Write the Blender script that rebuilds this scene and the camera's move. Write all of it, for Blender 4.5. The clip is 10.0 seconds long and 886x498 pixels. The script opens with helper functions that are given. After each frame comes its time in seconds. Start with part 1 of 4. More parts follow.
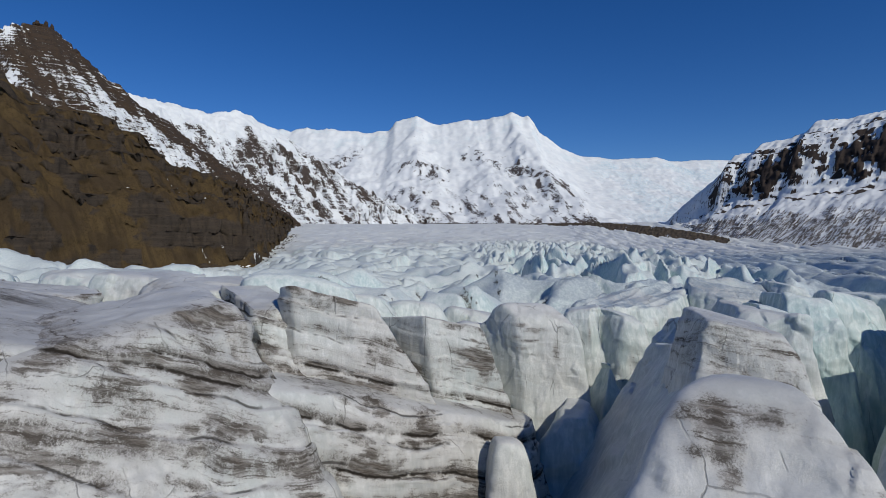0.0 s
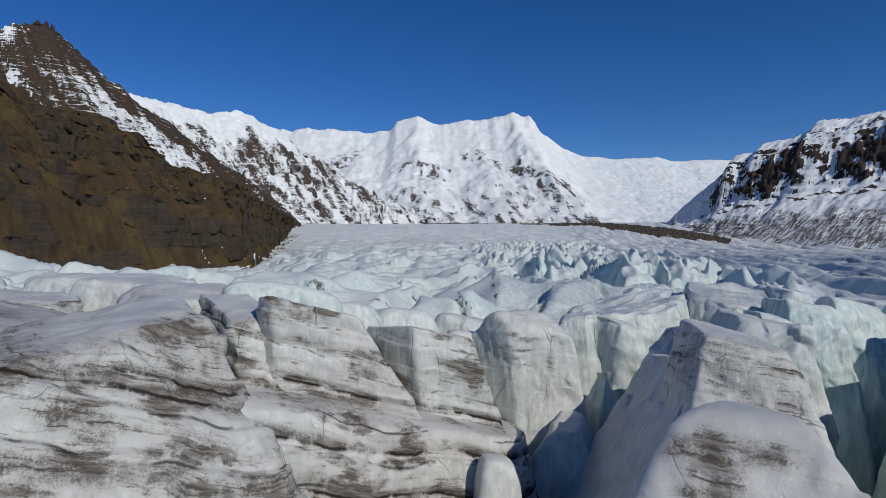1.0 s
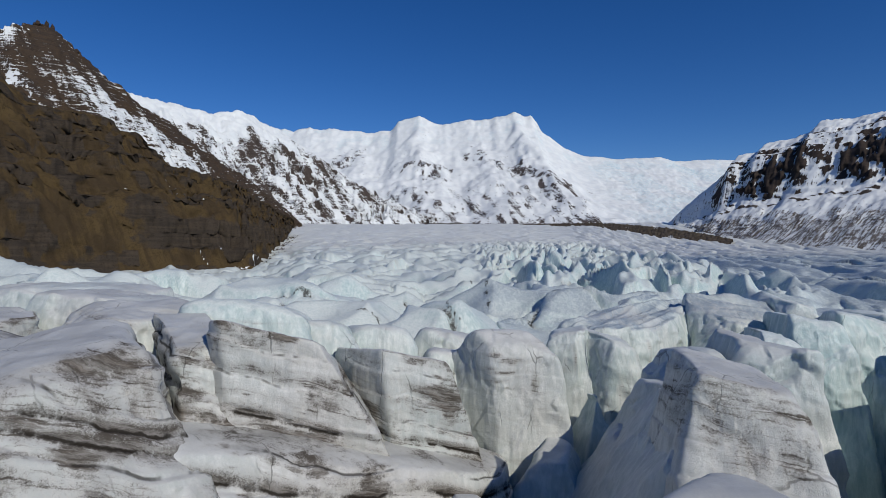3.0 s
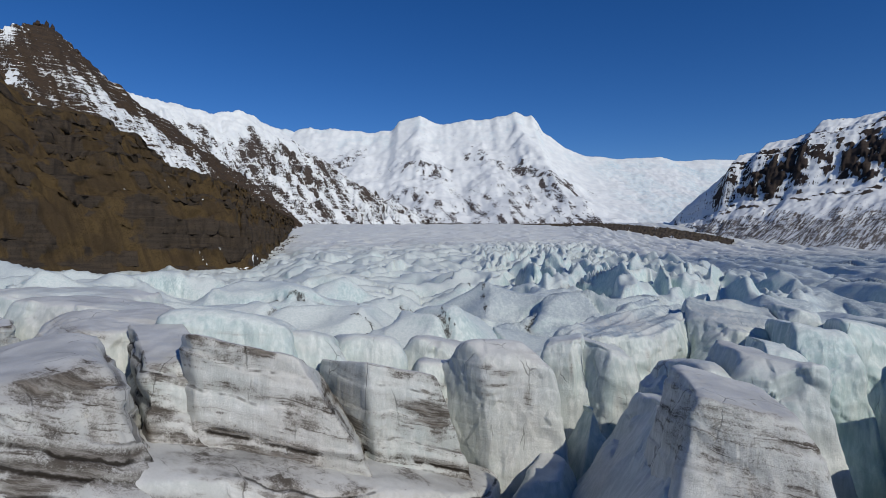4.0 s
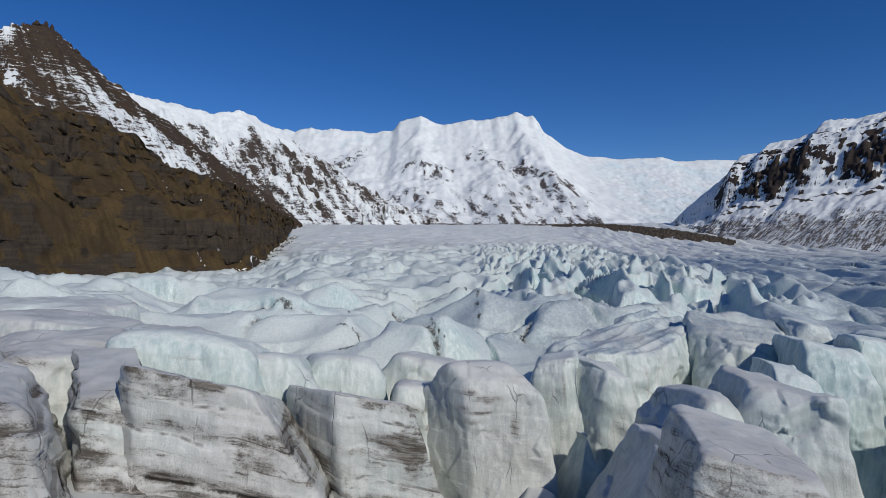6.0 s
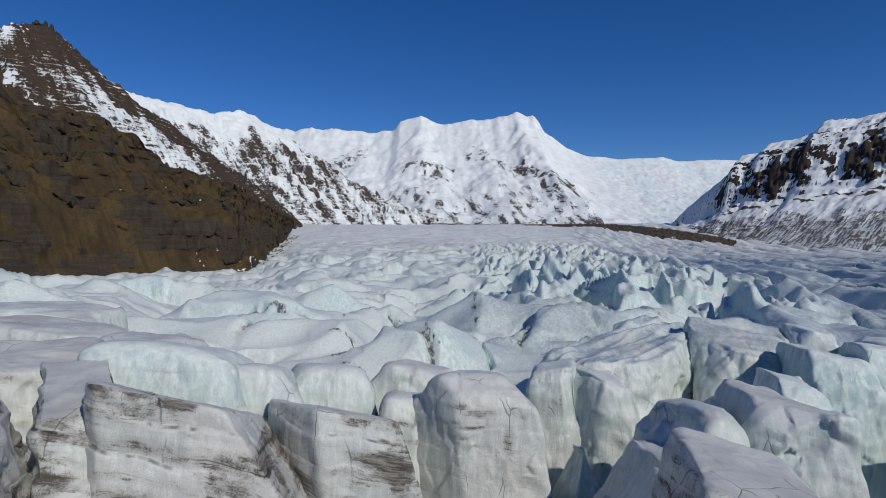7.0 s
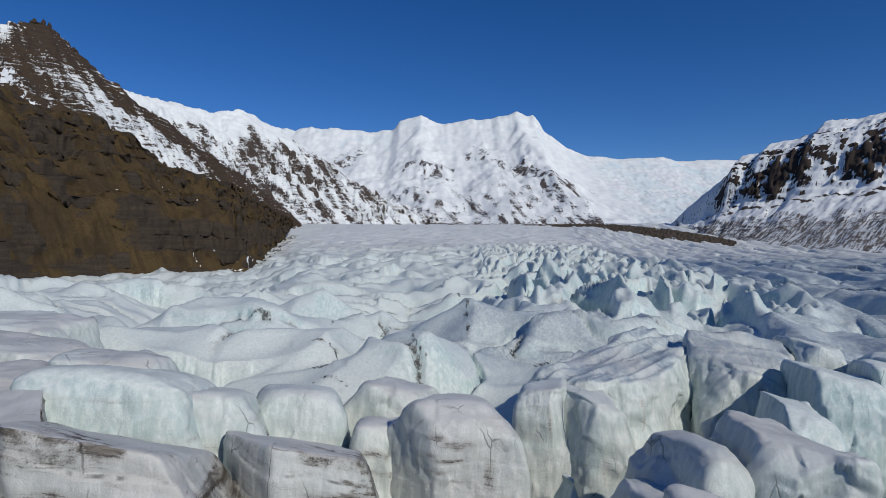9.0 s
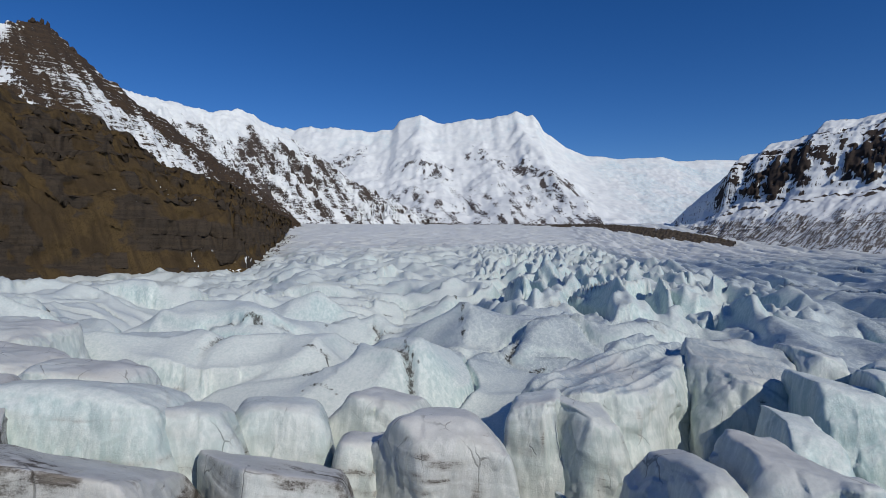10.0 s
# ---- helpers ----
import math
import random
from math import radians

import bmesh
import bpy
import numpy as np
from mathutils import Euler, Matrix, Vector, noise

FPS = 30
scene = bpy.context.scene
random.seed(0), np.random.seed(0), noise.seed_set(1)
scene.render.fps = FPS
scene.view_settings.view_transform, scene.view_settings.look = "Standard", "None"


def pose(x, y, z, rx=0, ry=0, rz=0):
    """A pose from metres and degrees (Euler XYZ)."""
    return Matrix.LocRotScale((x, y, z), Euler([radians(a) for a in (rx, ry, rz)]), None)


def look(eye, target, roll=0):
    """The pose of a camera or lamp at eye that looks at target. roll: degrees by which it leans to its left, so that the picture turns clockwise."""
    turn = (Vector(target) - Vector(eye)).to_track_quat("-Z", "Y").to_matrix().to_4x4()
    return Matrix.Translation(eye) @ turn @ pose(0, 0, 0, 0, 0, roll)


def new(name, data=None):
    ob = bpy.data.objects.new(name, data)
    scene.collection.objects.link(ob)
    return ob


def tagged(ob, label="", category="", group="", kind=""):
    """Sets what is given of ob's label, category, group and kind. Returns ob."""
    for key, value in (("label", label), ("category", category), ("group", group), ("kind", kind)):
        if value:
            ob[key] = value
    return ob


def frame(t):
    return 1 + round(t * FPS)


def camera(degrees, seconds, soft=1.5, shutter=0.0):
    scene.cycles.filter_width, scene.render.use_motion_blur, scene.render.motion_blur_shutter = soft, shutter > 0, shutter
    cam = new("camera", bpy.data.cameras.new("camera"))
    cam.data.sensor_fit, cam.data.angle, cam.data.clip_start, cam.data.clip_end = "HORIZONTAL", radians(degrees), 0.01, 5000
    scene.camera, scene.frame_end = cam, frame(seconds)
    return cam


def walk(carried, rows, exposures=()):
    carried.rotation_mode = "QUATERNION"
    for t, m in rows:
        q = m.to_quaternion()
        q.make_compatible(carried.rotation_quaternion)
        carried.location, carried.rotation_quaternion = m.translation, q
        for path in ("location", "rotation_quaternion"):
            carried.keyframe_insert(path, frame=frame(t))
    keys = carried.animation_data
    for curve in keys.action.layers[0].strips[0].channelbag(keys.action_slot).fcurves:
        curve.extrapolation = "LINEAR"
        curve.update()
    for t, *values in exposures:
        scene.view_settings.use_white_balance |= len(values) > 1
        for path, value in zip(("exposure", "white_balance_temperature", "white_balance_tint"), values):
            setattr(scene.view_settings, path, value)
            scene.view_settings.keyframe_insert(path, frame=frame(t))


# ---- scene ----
cam = camera(77.0, 10.0, soft=0.6)
PATH = [
    (0, (0.000, 0.000, 10.000), (0.001, 99.981, 8.075), -0.048),
    (0.5, (0.501, 0.878, 10.274), (0.392, 100.859, 8.332), -0.051),
    (1, (1.012, 1.747, 10.537), (0.800, 101.728, 8.588), -0.049),
    (1.5, (1.533, 2.622, 10.812), (1.242, 102.603, 8.875), -0.040),
    (2, (2.057, 3.500, 11.081), (1.687, 103.480, 9.136), -0.028),
    (2.5, (2.556, 4.382, 11.355), (2.111, 104.362, 9.397), -0.024),
    (4, (3.907, 7.041, 12.168), (3.233, 107.019, 10.178), -0.030),
    (4.5, (4.332, 7.939, 12.439), (3.611, 107.917, 10.460), -0.023),
    (5, (4.723, 8.851, 12.688), (3.961, 108.829, 10.723), -0.013),
    (5.5, (5.082, 9.761, 12.921), (4.270, 109.739, 10.956), -0.006),
    (7, (6.119, 12.456, 13.592), (5.170, 112.432, 11.591), 0.036),
    (7.5, (6.494, 13.334, 13.816), (5.533, 113.309, 11.796), 0.053),
    (8, (6.875, 14.185, 14.057), (5.907, 114.159, 12.019), 0.076),
    (8.5, (7.248, 15.012, 14.297), (6.292, 114.986, 12.230), 0.099),
    (9, (7.623, 15.816, 14.547), (6.700, 115.790, 12.458), 0.124),
    (9.5, (8.019, 16.613, 14.813), (7.144, 116.587, 12.703), 0.155),
    (10, (8.402, 17.421, 15.089), (7.553, 117.395, 12.959), 0.179),
]
walk(cam, [(t, look(eye, target, roll)) for t, eye, target, roll in PATH])

# world, sun and exposure
SUN_AZ, SUN_EL = 141.0, 36.0      # compass degrees clockwise from ahead (+y), degrees above the horizon
world = bpy.data.worlds.new("sky")
scene.world = world
world.use_nodes = True
wn, wl = world.node_tree.nodes, world.node_tree.links
sky = wn.new("ShaderNodeTexSky")
sky.sky_type = "NISHITA"
sky.sun_disc = False
sky.sun_elevation = radians(SUN_EL)
sky.sun_rotation = radians(SUN_AZ)
sky.altitude = 2500.0
sky.air_density = 1.0
sky.dust_density = 0.0
sky.ozone_density = 5.0
deep = wn.new("ShaderNodeHueSaturation")      # the clear, dry air of a polarised sky
deep.inputs["Hue"].default_value = 0.5105
deep.inputs["Saturation"].default_value = 1.25
deep.inputs["Value"].default_value = 1.24
wl.new(sky.outputs[0], deep.inputs["Color"])
wl.new(deep.outputs[0], wn["Background"].inputs[0])
wn["Background"].inputs[1].default_value = 0.065
sun = new("sun", bpy.data.lights.new("sun", "SUN"))
sun.data.energy, sun.data.angle, sun.data.color = 3.0, radians(0.53), (1.0, 0.94, 0.855)
sx, sy = math.sin(radians(SUN_AZ)), math.cos(radians(SUN_AZ))
sun.matrix_world = look((sx * 100, sy * 100, 100 * math.tan(radians(SUN_EL))), (0, 0, 0))
scene.view_settings.exposure = 0.0

# ---------------------------------------------------------------- noise
RNG = np.random.RandomState(7)
PERM = RNG.permutation(256)
PERM = np.concatenate([PERM, PERM, PERM])
GR2 = np.stack([np.cos(np.arange(256) * 2.399), np.sin(np.arange(256) * 2.399)], 1)
GR3 = RNG.normal(size=(256, 3))
GR3 /= np.linalg.norm(GR3, axis=1)[:, None]


def fade(t):
    return t * t * t * (t * (t * 6 - 15) + 10)


def step(a, b, x):
    t = np.clip((x - a) / (b - a), 0, 1)
    return t * t * (3 - 2 * t)


def perlin2(x, y, seed=0):
    x, y = np.asarray(x, float) + seed * 17.31, np.asarray(y, float) + seed * 9.73
    xi, yi = np.floor(x).astype(int), np.floor(y).astype(int)
    xf, yf = x - xi, y - yi
    u, v = fade(xf), fade(yf)

    def g(a, b):
        h = GR2[PERM[PERM[(xi + a) & 255] + ((yi + b) & 255)]]
        return h[..., 0] * (xf - a) + h[..., 1] * (yf - b)
    return 1.5 * ((g(0, 0) * (1 - u) + g(1, 0) * u) * (1 - v) + (g(0, 1) * (1 - u) + g(1, 1) * u) * v)


def perlin3(p, seed=0):
    p = p + np.array([seed * 13.7, seed * 5.3, seed * 8.9])
    i = np.floor(p).astype(int)
    f = p - i
    u = fade(f)
    out = 0
    for a in (0, 1):
        for b in (0, 1):
            for c in (0, 1):
                h = GR3[PERM[PERM[PERM[(i[:, 0] + a) & 255] + ((i[:, 1] + b) & 255)] + ((i[:, 2] + c) & 255)]]
                d = (h * (f - (a, b, c))).sum(1)
                w = (u[:, 0] if a else 1 - u[:, 0]) * (u[:, 1] if b else 1 - u[:, 1]) * (u[:, 2] if c else 1 - u[:, 2])
                out = out + d * w
    return 1.4 * out


def fbm2(x, y, octaves=4, seed=0, gain=0.5):
    out, a = 0, 1.0
    for o in range(octaves):
        out = out + a * perlin2(x * 2 ** o, y * 2 ** o, seed + o)
        a *= gain
    return out


def ridge2(x, y, octaves=4, seed=0, gain=0.5):
    out, a = 0, 1.0
    for o in range(octaves):
        out = out + a * (1 - 2 * np.abs(perlin2(x * 2 ** o, y * 2 ** o, seed + o)))
        a *= gain
    return out


def fbm3(p, octaves=3, seed=0, gain=0.5):
    out, a = 0, 1.0
    for o in range(octaves):
        out = out + a * perlin3(p * 2 ** o, seed + o)
        a *= gain
    return out


CELL = np.random.RandomState(19).uniform(-1, 1, (256, 6))


def facets(p, seed=0, soft=0.16):
    """Broken-stone relief: each cell of a random net is a plane of its own slope, worn over a width of soft where two meet.
    Returns the relief and the distance to the next cell."""
    p = np.atleast_2d(p) + seed * 3.17
    dims = p.shape[1]
    i = np.floor(p).astype(int)
    best = np.full(len(p), 9.0)
    second, height, other = best.copy(), np.zeros(len(p)), np.zeros(len(p))
    steps = np.array(np.meshgrid(*[(-1, 0, 1)] * dims)).reshape(dims, -1).T
    for o in steps:
        j = i + o
        h = PERM[(j[:, 0]) & 255]
        for k in range(1, dims):
            h = PERM[h + (j[:, k] & 255)]
        rnd = CELL[h]
        off = p - (j + 0.5 + 0.42 * rnd[:, :dims])
        d = (off ** 2).sum(1)
        lift = (off * rnd[:, 6 - dims:]).sum(1) + 0.3 * rnd[:, 0]
        nearer = d < best
        next_ = ~nearer & (d < second)
        other = np.where(nearer, height, np.where(next_, lift, other))
        second = np.where(nearer, best, np.where(next_, d, second))
        height = np.where(nearer, lift, height)
        best = np.where(nearer, d, best)
    edge = np.sqrt(second) - np.sqrt(best)
    t = 0.5 + 0.5 * step(0.0, soft, edge)
    return height * t + other * (1 - t), edge


# ---------------------------------------------------------------- mesh helpers
def mesh_from(name, verts, quads, material, smooth=True, **attributes):
    me = bpy.data.meshes.new(name)
    verts, quads = np.asarray(verts, np.float32), np.asarray(quads, np.int32)
    n, k = len(quads), quads.shape[1]
    me.vertices.add(len(verts))
    me.vertices.foreach_set("co", verts.ravel())
    me.loops.add(n * k)
    me.loops.foreach_set("vertex_index", quads.ravel())
    me.polygons.add(n)
    me.polygons.foreach_set("loop_start", np.arange(0, n * k, k, dtype=np.int32))
    me.update(calc_edges=True)
    me.polygons.foreach_set("use_smooth", np.full(n, smooth, dtype=bool))
    for key, values in attributes.items():
        me.attributes.new(key, "FLOAT", "POINT").data.foreach_set("value", np.asarray(values, np.float32))
    me.materials.append(material)
    me.validate()
    return me


def grid_quads(rows, cols, wrap=False):
    i = np.arange(rows * cols).reshape(rows, cols)
    if wrap:
        i = np.concatenate([i, i[:, :1]], 1)
    return np.stack([i[:-1, :-1], i[:-1, 1:], i[1:, 1:], i[1:, :-1]], -1).reshape(-1, 4)


def part(name, me, parent, label=""):
    ob = new(name, me)
    ob.parent = parent
    return tagged(ob, label)


# ---------------------------------------------------------------- materials
class Nodes:
    """Short hand for wiring a node material."""

    def __init__(self, name):
        self.mat = bpy.data.materials.new(name)
        self.mat.use_nodes = True
        self.t = self.mat.node_tree
        self.b = self.t.nodes["Principled BSDF"]

    def put(self, socket, value):
        if isinstance(value, bpy.types.NodeSocket):
            self.t.links.new(value, socket)
        elif value is not None:
            socket.default_value = value

    def math(self, op, a, b=None, clamp=False):
        n = self.t.nodes.new("ShaderNodeMath")
        n.operation, n.use_clamp = op, clamp
        self.put(n.inputs[0], a)
        self.put(n.inputs[1], b)
        return n.outputs[0]

    def ramp(self, x, a, b):
        n = self.t.nodes.new("ShaderNodeMapRange")
        n.interpolation_type = "SMOOTHSTEP"
        self.put(n.inputs[0], x)
        self.put(n.inputs[1], a)
        self.put(n.inputs[2], b)
        return n.outputs[0]

    def mix(self, f, a, b):
        n = self.t.nodes.new("ShaderNodeMix")
        n.data_type = "RGBA"
        self.put(n.inputs[0], f)
        self.put(n.inputs[6], (*a, 1) if isinstance(a, tuple) else a)
        self.put(n.inputs[7], (*b, 1) if isinstance(b, tuple) else b)
        return n.outputs[2]

    def attr(self, name):
        n = self.t.nodes.new("ShaderNodeAttribute")
        n.attribute_name = name
        return n.outputs["Fac"]

    def place(self, scale=(1, 1, 1), turn=(0, 0, 0)):
        g = self.t.nodes.new("ShaderNodeNewGeometry")
        m = self.t.nodes.new("ShaderNodeMapping")
        m.inputs["Scale"].default_value = scale
        m.inputs["Rotation"].default_value = [radians(a) for a in turn]
        self.put(m.inputs["Vector"], g.outputs["Position"])
        return m.outputs[0]

    def normal_z(self):
        g = self.t.nodes.new("ShaderNodeNewGeometry")
        s = self.t.nodes.new("ShaderNodeSeparateXYZ")
        self.put(s.inputs[0], g.outputs["Normal"])
        return s.outputs[2]

    def combine(self, x, y=0.0, z=0.0):
        n = self.t.nodes.new("ShaderNodeCombineXYZ")
        self.put(n.inputs[0], x)
        self.put(n.inputs[1], y)
        self.put(n.inputs[2], z)
        return n.outputs[0]

    def noise(self, vector, scale, detail=4.0, rough=0.55, distort=0.0):
        n = self.t.nodes.new("ShaderNodeTexNoise")
        self.put(n.inputs["Vector"], vector)
        n.inputs["Scale"].default_value, n.inputs["Detail"].default_value = scale, detail
        n.inputs["Roughness"].default_value, n.inputs["Distortion"].default_value = rough, distort
        return n.outputs[0]

    def bump(self, height, strength, distance):
        n = self.t.nodes.new("ShaderNodeBump")
        self.put(n.inputs["Height"], height)
        n.inputs["Strength"].default_value, n.inputs["Distance"].default_value = strength, distance
        return n.outputs[0]

    def done(self, colour, rough, normal=None, specular=0.3):
        self.put(self.b.inputs["Base Color"], colour)
        self.put(self.b.inputs["Roughness"], rough)
        self.put(self.b.inputs["Specular IOR Level"], specular)
        self.put(self.b.inputs["Normal"], normal)
        return self.mat


def make_ice():
    """Glacier ice: wind-packed snow on what faces up, bluish ice on what is steep, grit in beds, seams and smears."""
    m = Nodes("glacier_ice")
    p = m.place()
    nz = m.normal_z()
    coarse = m.noise(p, 0.35, 5)
    fine = m.noise(p, 2.6, 6, 0.68)
    grain = m.noise(p, 11.0, 6, 0.78)
    streak = m.noise(m.place((1, 1, 0.16), (7, -5, 0)), 1.9, 5, 0.62, 0.3)
    scratch = m.noise(m.place((1, 1, 0.08), (8, -6, 0)), 6.0, 5, 0.7, 0.3)

    def less(a, k):
        return m.math("MULTIPLY", m.math("SUBTRACT", a, 0.5), k)
    up = m.math("ADD", m.math("ADD", nz, less(coarse, 0.55)), less(fine, 0.35))
    snow = m.ramp(up, 0.50, 0.86)
    blue = m.attr("blue")
    ice = m.mix(blue, (0.51, 0.515, 0.48), (0.385, 0.53, 0.52))
    ice = m.mix(m.ramp(streak, 0.36, 0.68), ice, m.mix(blue, (0.645, 0.647, 0.61), (0.62, 0.72, 0.69)))
    drift = m.mix(m.ramp(coarse, 0.35, 0.65), (0.455, 0.465, 0.45), (0.585, 0.597, 0.575))
    drift = m.mix(m.ramp(blue, 0.30, 0.75), drift, m.mix(m.ramp(fine, 0.3, 0.7), (0.545, 0.625, 0.60), (0.705, 0.755, 0.72)))
    drift = m.mix(m.attr("fresh"), drift, (0.78, 0.82, 0.785))
    body = m.mix(snow, ice, drift)
    body = m.mix(m.math("MULTIPLY", m.ramp(m.math("ADD", grain, less(scratch, 0.6)), 0.60, 0.36), 0.20), body, (0.33, 0.37, 0.37))
    # bare wind-scoured ice between thin veins of snow
    bare = m.noise(m.place((1, 0.40, 1), (0, 0, 20)), 0.25, 7, 0.7, 0.6)
    scour = m.math("MULTIPLY", m.attr("scour"), m.math("MULTIPLY", m.ramp(bare, 0.32, 0.50), m.ramp(nz, 0.55, 0.85)))
    vein = m.ramp(m.math("ABSOLUTE", less(m.noise(m.place((1, 0.45, 1), (0, 0, 20)), 0.6, 6, 0.68, 0.5), 1.0)), 0.045, 0.006)
    scour = m.math("MULTIPLY", scour, m.math("SUBTRACT", 1.0, m.math("MULTIPLY", vein, 0.7)))
    body = m.mix(m.math("MULTIPLY", scour, 0.9), body, m.mix(m.ramp(fine, 0.4, 0.7), (0.27, 0.335, 0.375), (0.39, 0.455, 0.49)))
    # grit: soft beds and thin lines along the layering, heavy seams with a smear over them, and smudges of their own
    level = m.attr("dirt")
    side = m.ramp(nz, 0.995, 0.90)
    lay = m.math("ADD", m.attr("layer"), m.math("ADD", less(fine, 0.16), less(coarse, 0.7)))
    run = m.attr("run")
    wide = m.ramp(m.noise(m.combine(m.math("MULTIPLY", lay, 0.50), m.math("MULTIPLY", run, 1.1)), 1.0, 4, 0.6), 0.42, 0.62)
    thin = m.ramp(m.noise(m.combine(m.math("MULTIPLY", lay, 2.4), m.math("MULTIPLY", run, 1.5)), 1.0, 4, 0.6), 0.50, 0.63)
    hair = m.ramp(m.noise(m.combine(m.math("MULTIPLY", lay, 7.0), m.math("MULTIPLY", run, 2.6)), 1.0, 3, 0.6), 0.52, 0.66)
    patch = m.noise(p, 0.30, 5, 0.62)
    patchy = m.ramp(patch, 0.40, 0.60)
    dense = m.math("MULTIPLY", wide, m.math("ADD", 0.34, m.math("MULTIPLY", patchy, 0.58)))
    dense = m.math("ADD", dense, m.math("MULTIPLY", m.math("MULTIPLY", thin, patchy), 0.45))
    dense = m.math("ADD", dense, m.math("MULTIPLY", m.math("MULTIPLY", hair, m.ramp(streak, 0.42, 0.6)), 0.16))
    dense = m.math("ADD", dense, m.math("MULTIPLY", m.ramp(coarse, 0.35, 0.65), 0.14))
    dense = m.math("MULTIPLY", m.math("MULTIPLY", dense, m.math("POWER", level, 1.4)), side)
    heavy = None
    for name in ("seam_a", "seam_b", "seam_c"):
        off = m.math("ADD", m.attr(name), m.math("ADD", less(fine, 0.22), less(patch, 0.6)))
        over = m.math("MULTIPLY", m.ramp(off, 1.15, 0.0), m.ramp(off, -0.45, 0.0))
        over = m.math("MULTIPLY", m.math("MULTIPLY", m.math("POWER", over, 1.5), side), m.math("ADD", 0.38, m.math("MULTIPLY", m.ramp(patch, 0.36, 0.56), 0.6)))
        dense = m.math("MAXIMUM", dense, over)
        core = m.math("MULTIPLY", m.math("MULTIPLY", m.ramp(m.math("ABSOLUTE", off), 0.13, 0.03), side), m.ramp(patch, 0.40, 0.52))
        heavy = core if heavy is None else m.math("MAXIMUM", heavy, core)
    smudge = m.math("ADD", m.attr("stain"), m.math("MULTIPLY", m.attr("stain"), m.math("ADD", less(hair, 0.5), less(streak, 1.6))))
    dense = m.math("MAXIMUM", dense, m.math("MULTIPLY", smudge, 0.68))
    cover = m.ramp(m.math("ADD", dense, m.math("ADD", less(grain, 1.5), less(fine, 0.7))), 0.30, 0.85)
    cover = m.math("MULTIPLY", cover, m.math("ADD", 0.42, m.math("MULTIPLY", m.ramp(m.noise(m.combine(m.math("MULTIPLY", lay, 4.5), m.math("MULTIPLY", run, 3.2)), 1.0, 5, 0.7), 0.36, 0.60), 0.58)))
    colour = m.mix(m.math("MULTIPLY", dense, 0.80, True), body, (0.27, 0.245, 0.21))
    colour = m.mix(m.math("MULTIPLY", cover, 0.90), colour, (0.052, 0.043, 0.034))
    # grit on the ledges of the bedding, in broken lines
    bed = m.attr("bed")
    part_ = m.math("FRACT", bed)
    close = m.math("MINIMUM", part_, m.math("SUBTRACT", 1.0, part_))
    close = m.math("ADD", close, less(fine, 0.05))
    here = m.ramp(m.noise(m.combine(m.math("MULTIPLY", m.math("ROUND", bed), 3.7), m.math("MULTIPLY", run, 2.2)), 1.0, 4, 0.65), 0.48, 0.58)
    ledge = m.math("MULTIPLY", m.math("MULTIPLY", m.ramp(close, 0.060, 0.012), here), m.math("MULTIPLY", m.math("POWER", level, 3.0), side))
    # thin cracks across the faces
    net = m.t.nodes.new("ShaderNodeTexVoronoi")
    net.feature = "DISTANCE_TO_EDGE"
    net.inputs["Scale"].default_value = 0.30
    warp = m.t.nodes.new("ShaderNodeVectorMath")
    warp.operation = "MULTIPLY_ADD"
    spread = m.t.nodes.new("ShaderNodeTexNoise")
    spread.inputs["Scale"].default_value, spread.inputs["Detail"].default_value = 0.5, 5.0
    m.put(spread.inputs["Vector"], p)
    m.put(warp.inputs[0], spread.outputs["Color"])
    warp.inputs[1].default_value = (0.8, 0.8, 0.8)
    m.put(warp.inputs[2], m.place((1, 1, 0.35), (14, 10, 0)))
    m.put(net.inputs["Vector"], warp.outputs[0])
    crack = m.math("MULTIPLY", m.ramp(net.outputs["Distance"], 0.012, 0.003), m.math("MULTIPLY", m.ramp(m.noise(p, 0.28, 3), 0.51, 0.60), m.ramp(level, 0.08, 0.4)))
    seam = m.math("MAXIMUM", m.math("MAXIMUM", m.math("MULTIPLY", ledge, 0.85), heavy), m.math("MULTIPLY", m.ramp(m.math("ADD", m.attr("grime_shade"), m.math("ADD", less(fine, 0.9), less(streak, 1.2))), 0.45, 0.85), 0.95))
    seam = m.math("MAXIMUM", seam, m.math("MULTIPLY", crack, 0.50))
    colour = m.mix(m.math("MULTIPLY", seam, 0.93, True), colour, (0.020, 0.017, 0.013))
    height = m.math("ADD", m.math("MULTIPLY", fine, 0.9), m.math("MULTIPLY", grain, 0.42))
    height = m.math("ADD", height, m.math("ADD", m.math("MULTIPLY", streak, 0.45), m.math("MULTIPLY", scratch, 0.25)))
    height = m.math("SUBTRACT", m.math("MULTIPLY", height, m.math("SUBTRACT", 1.0, m.math("MULTIPLY", snow, 0.65))), m.math("MULTIPLY", seam, 0.8))
    dirty = m.math("MAXIMUM", cover, seam)
    return m.done(colour, m.math("ADD", m.math("ADD", 0.30, m.math("MULTIPLY", fine, 0.22)), m.math("MULTIPLY", dirty, 0.5), True), m.bump(height, 0.55, 0.12), m.math("SUBTRACT", 0.45, m.math("MULTIPLY", dirty, 0.38)))


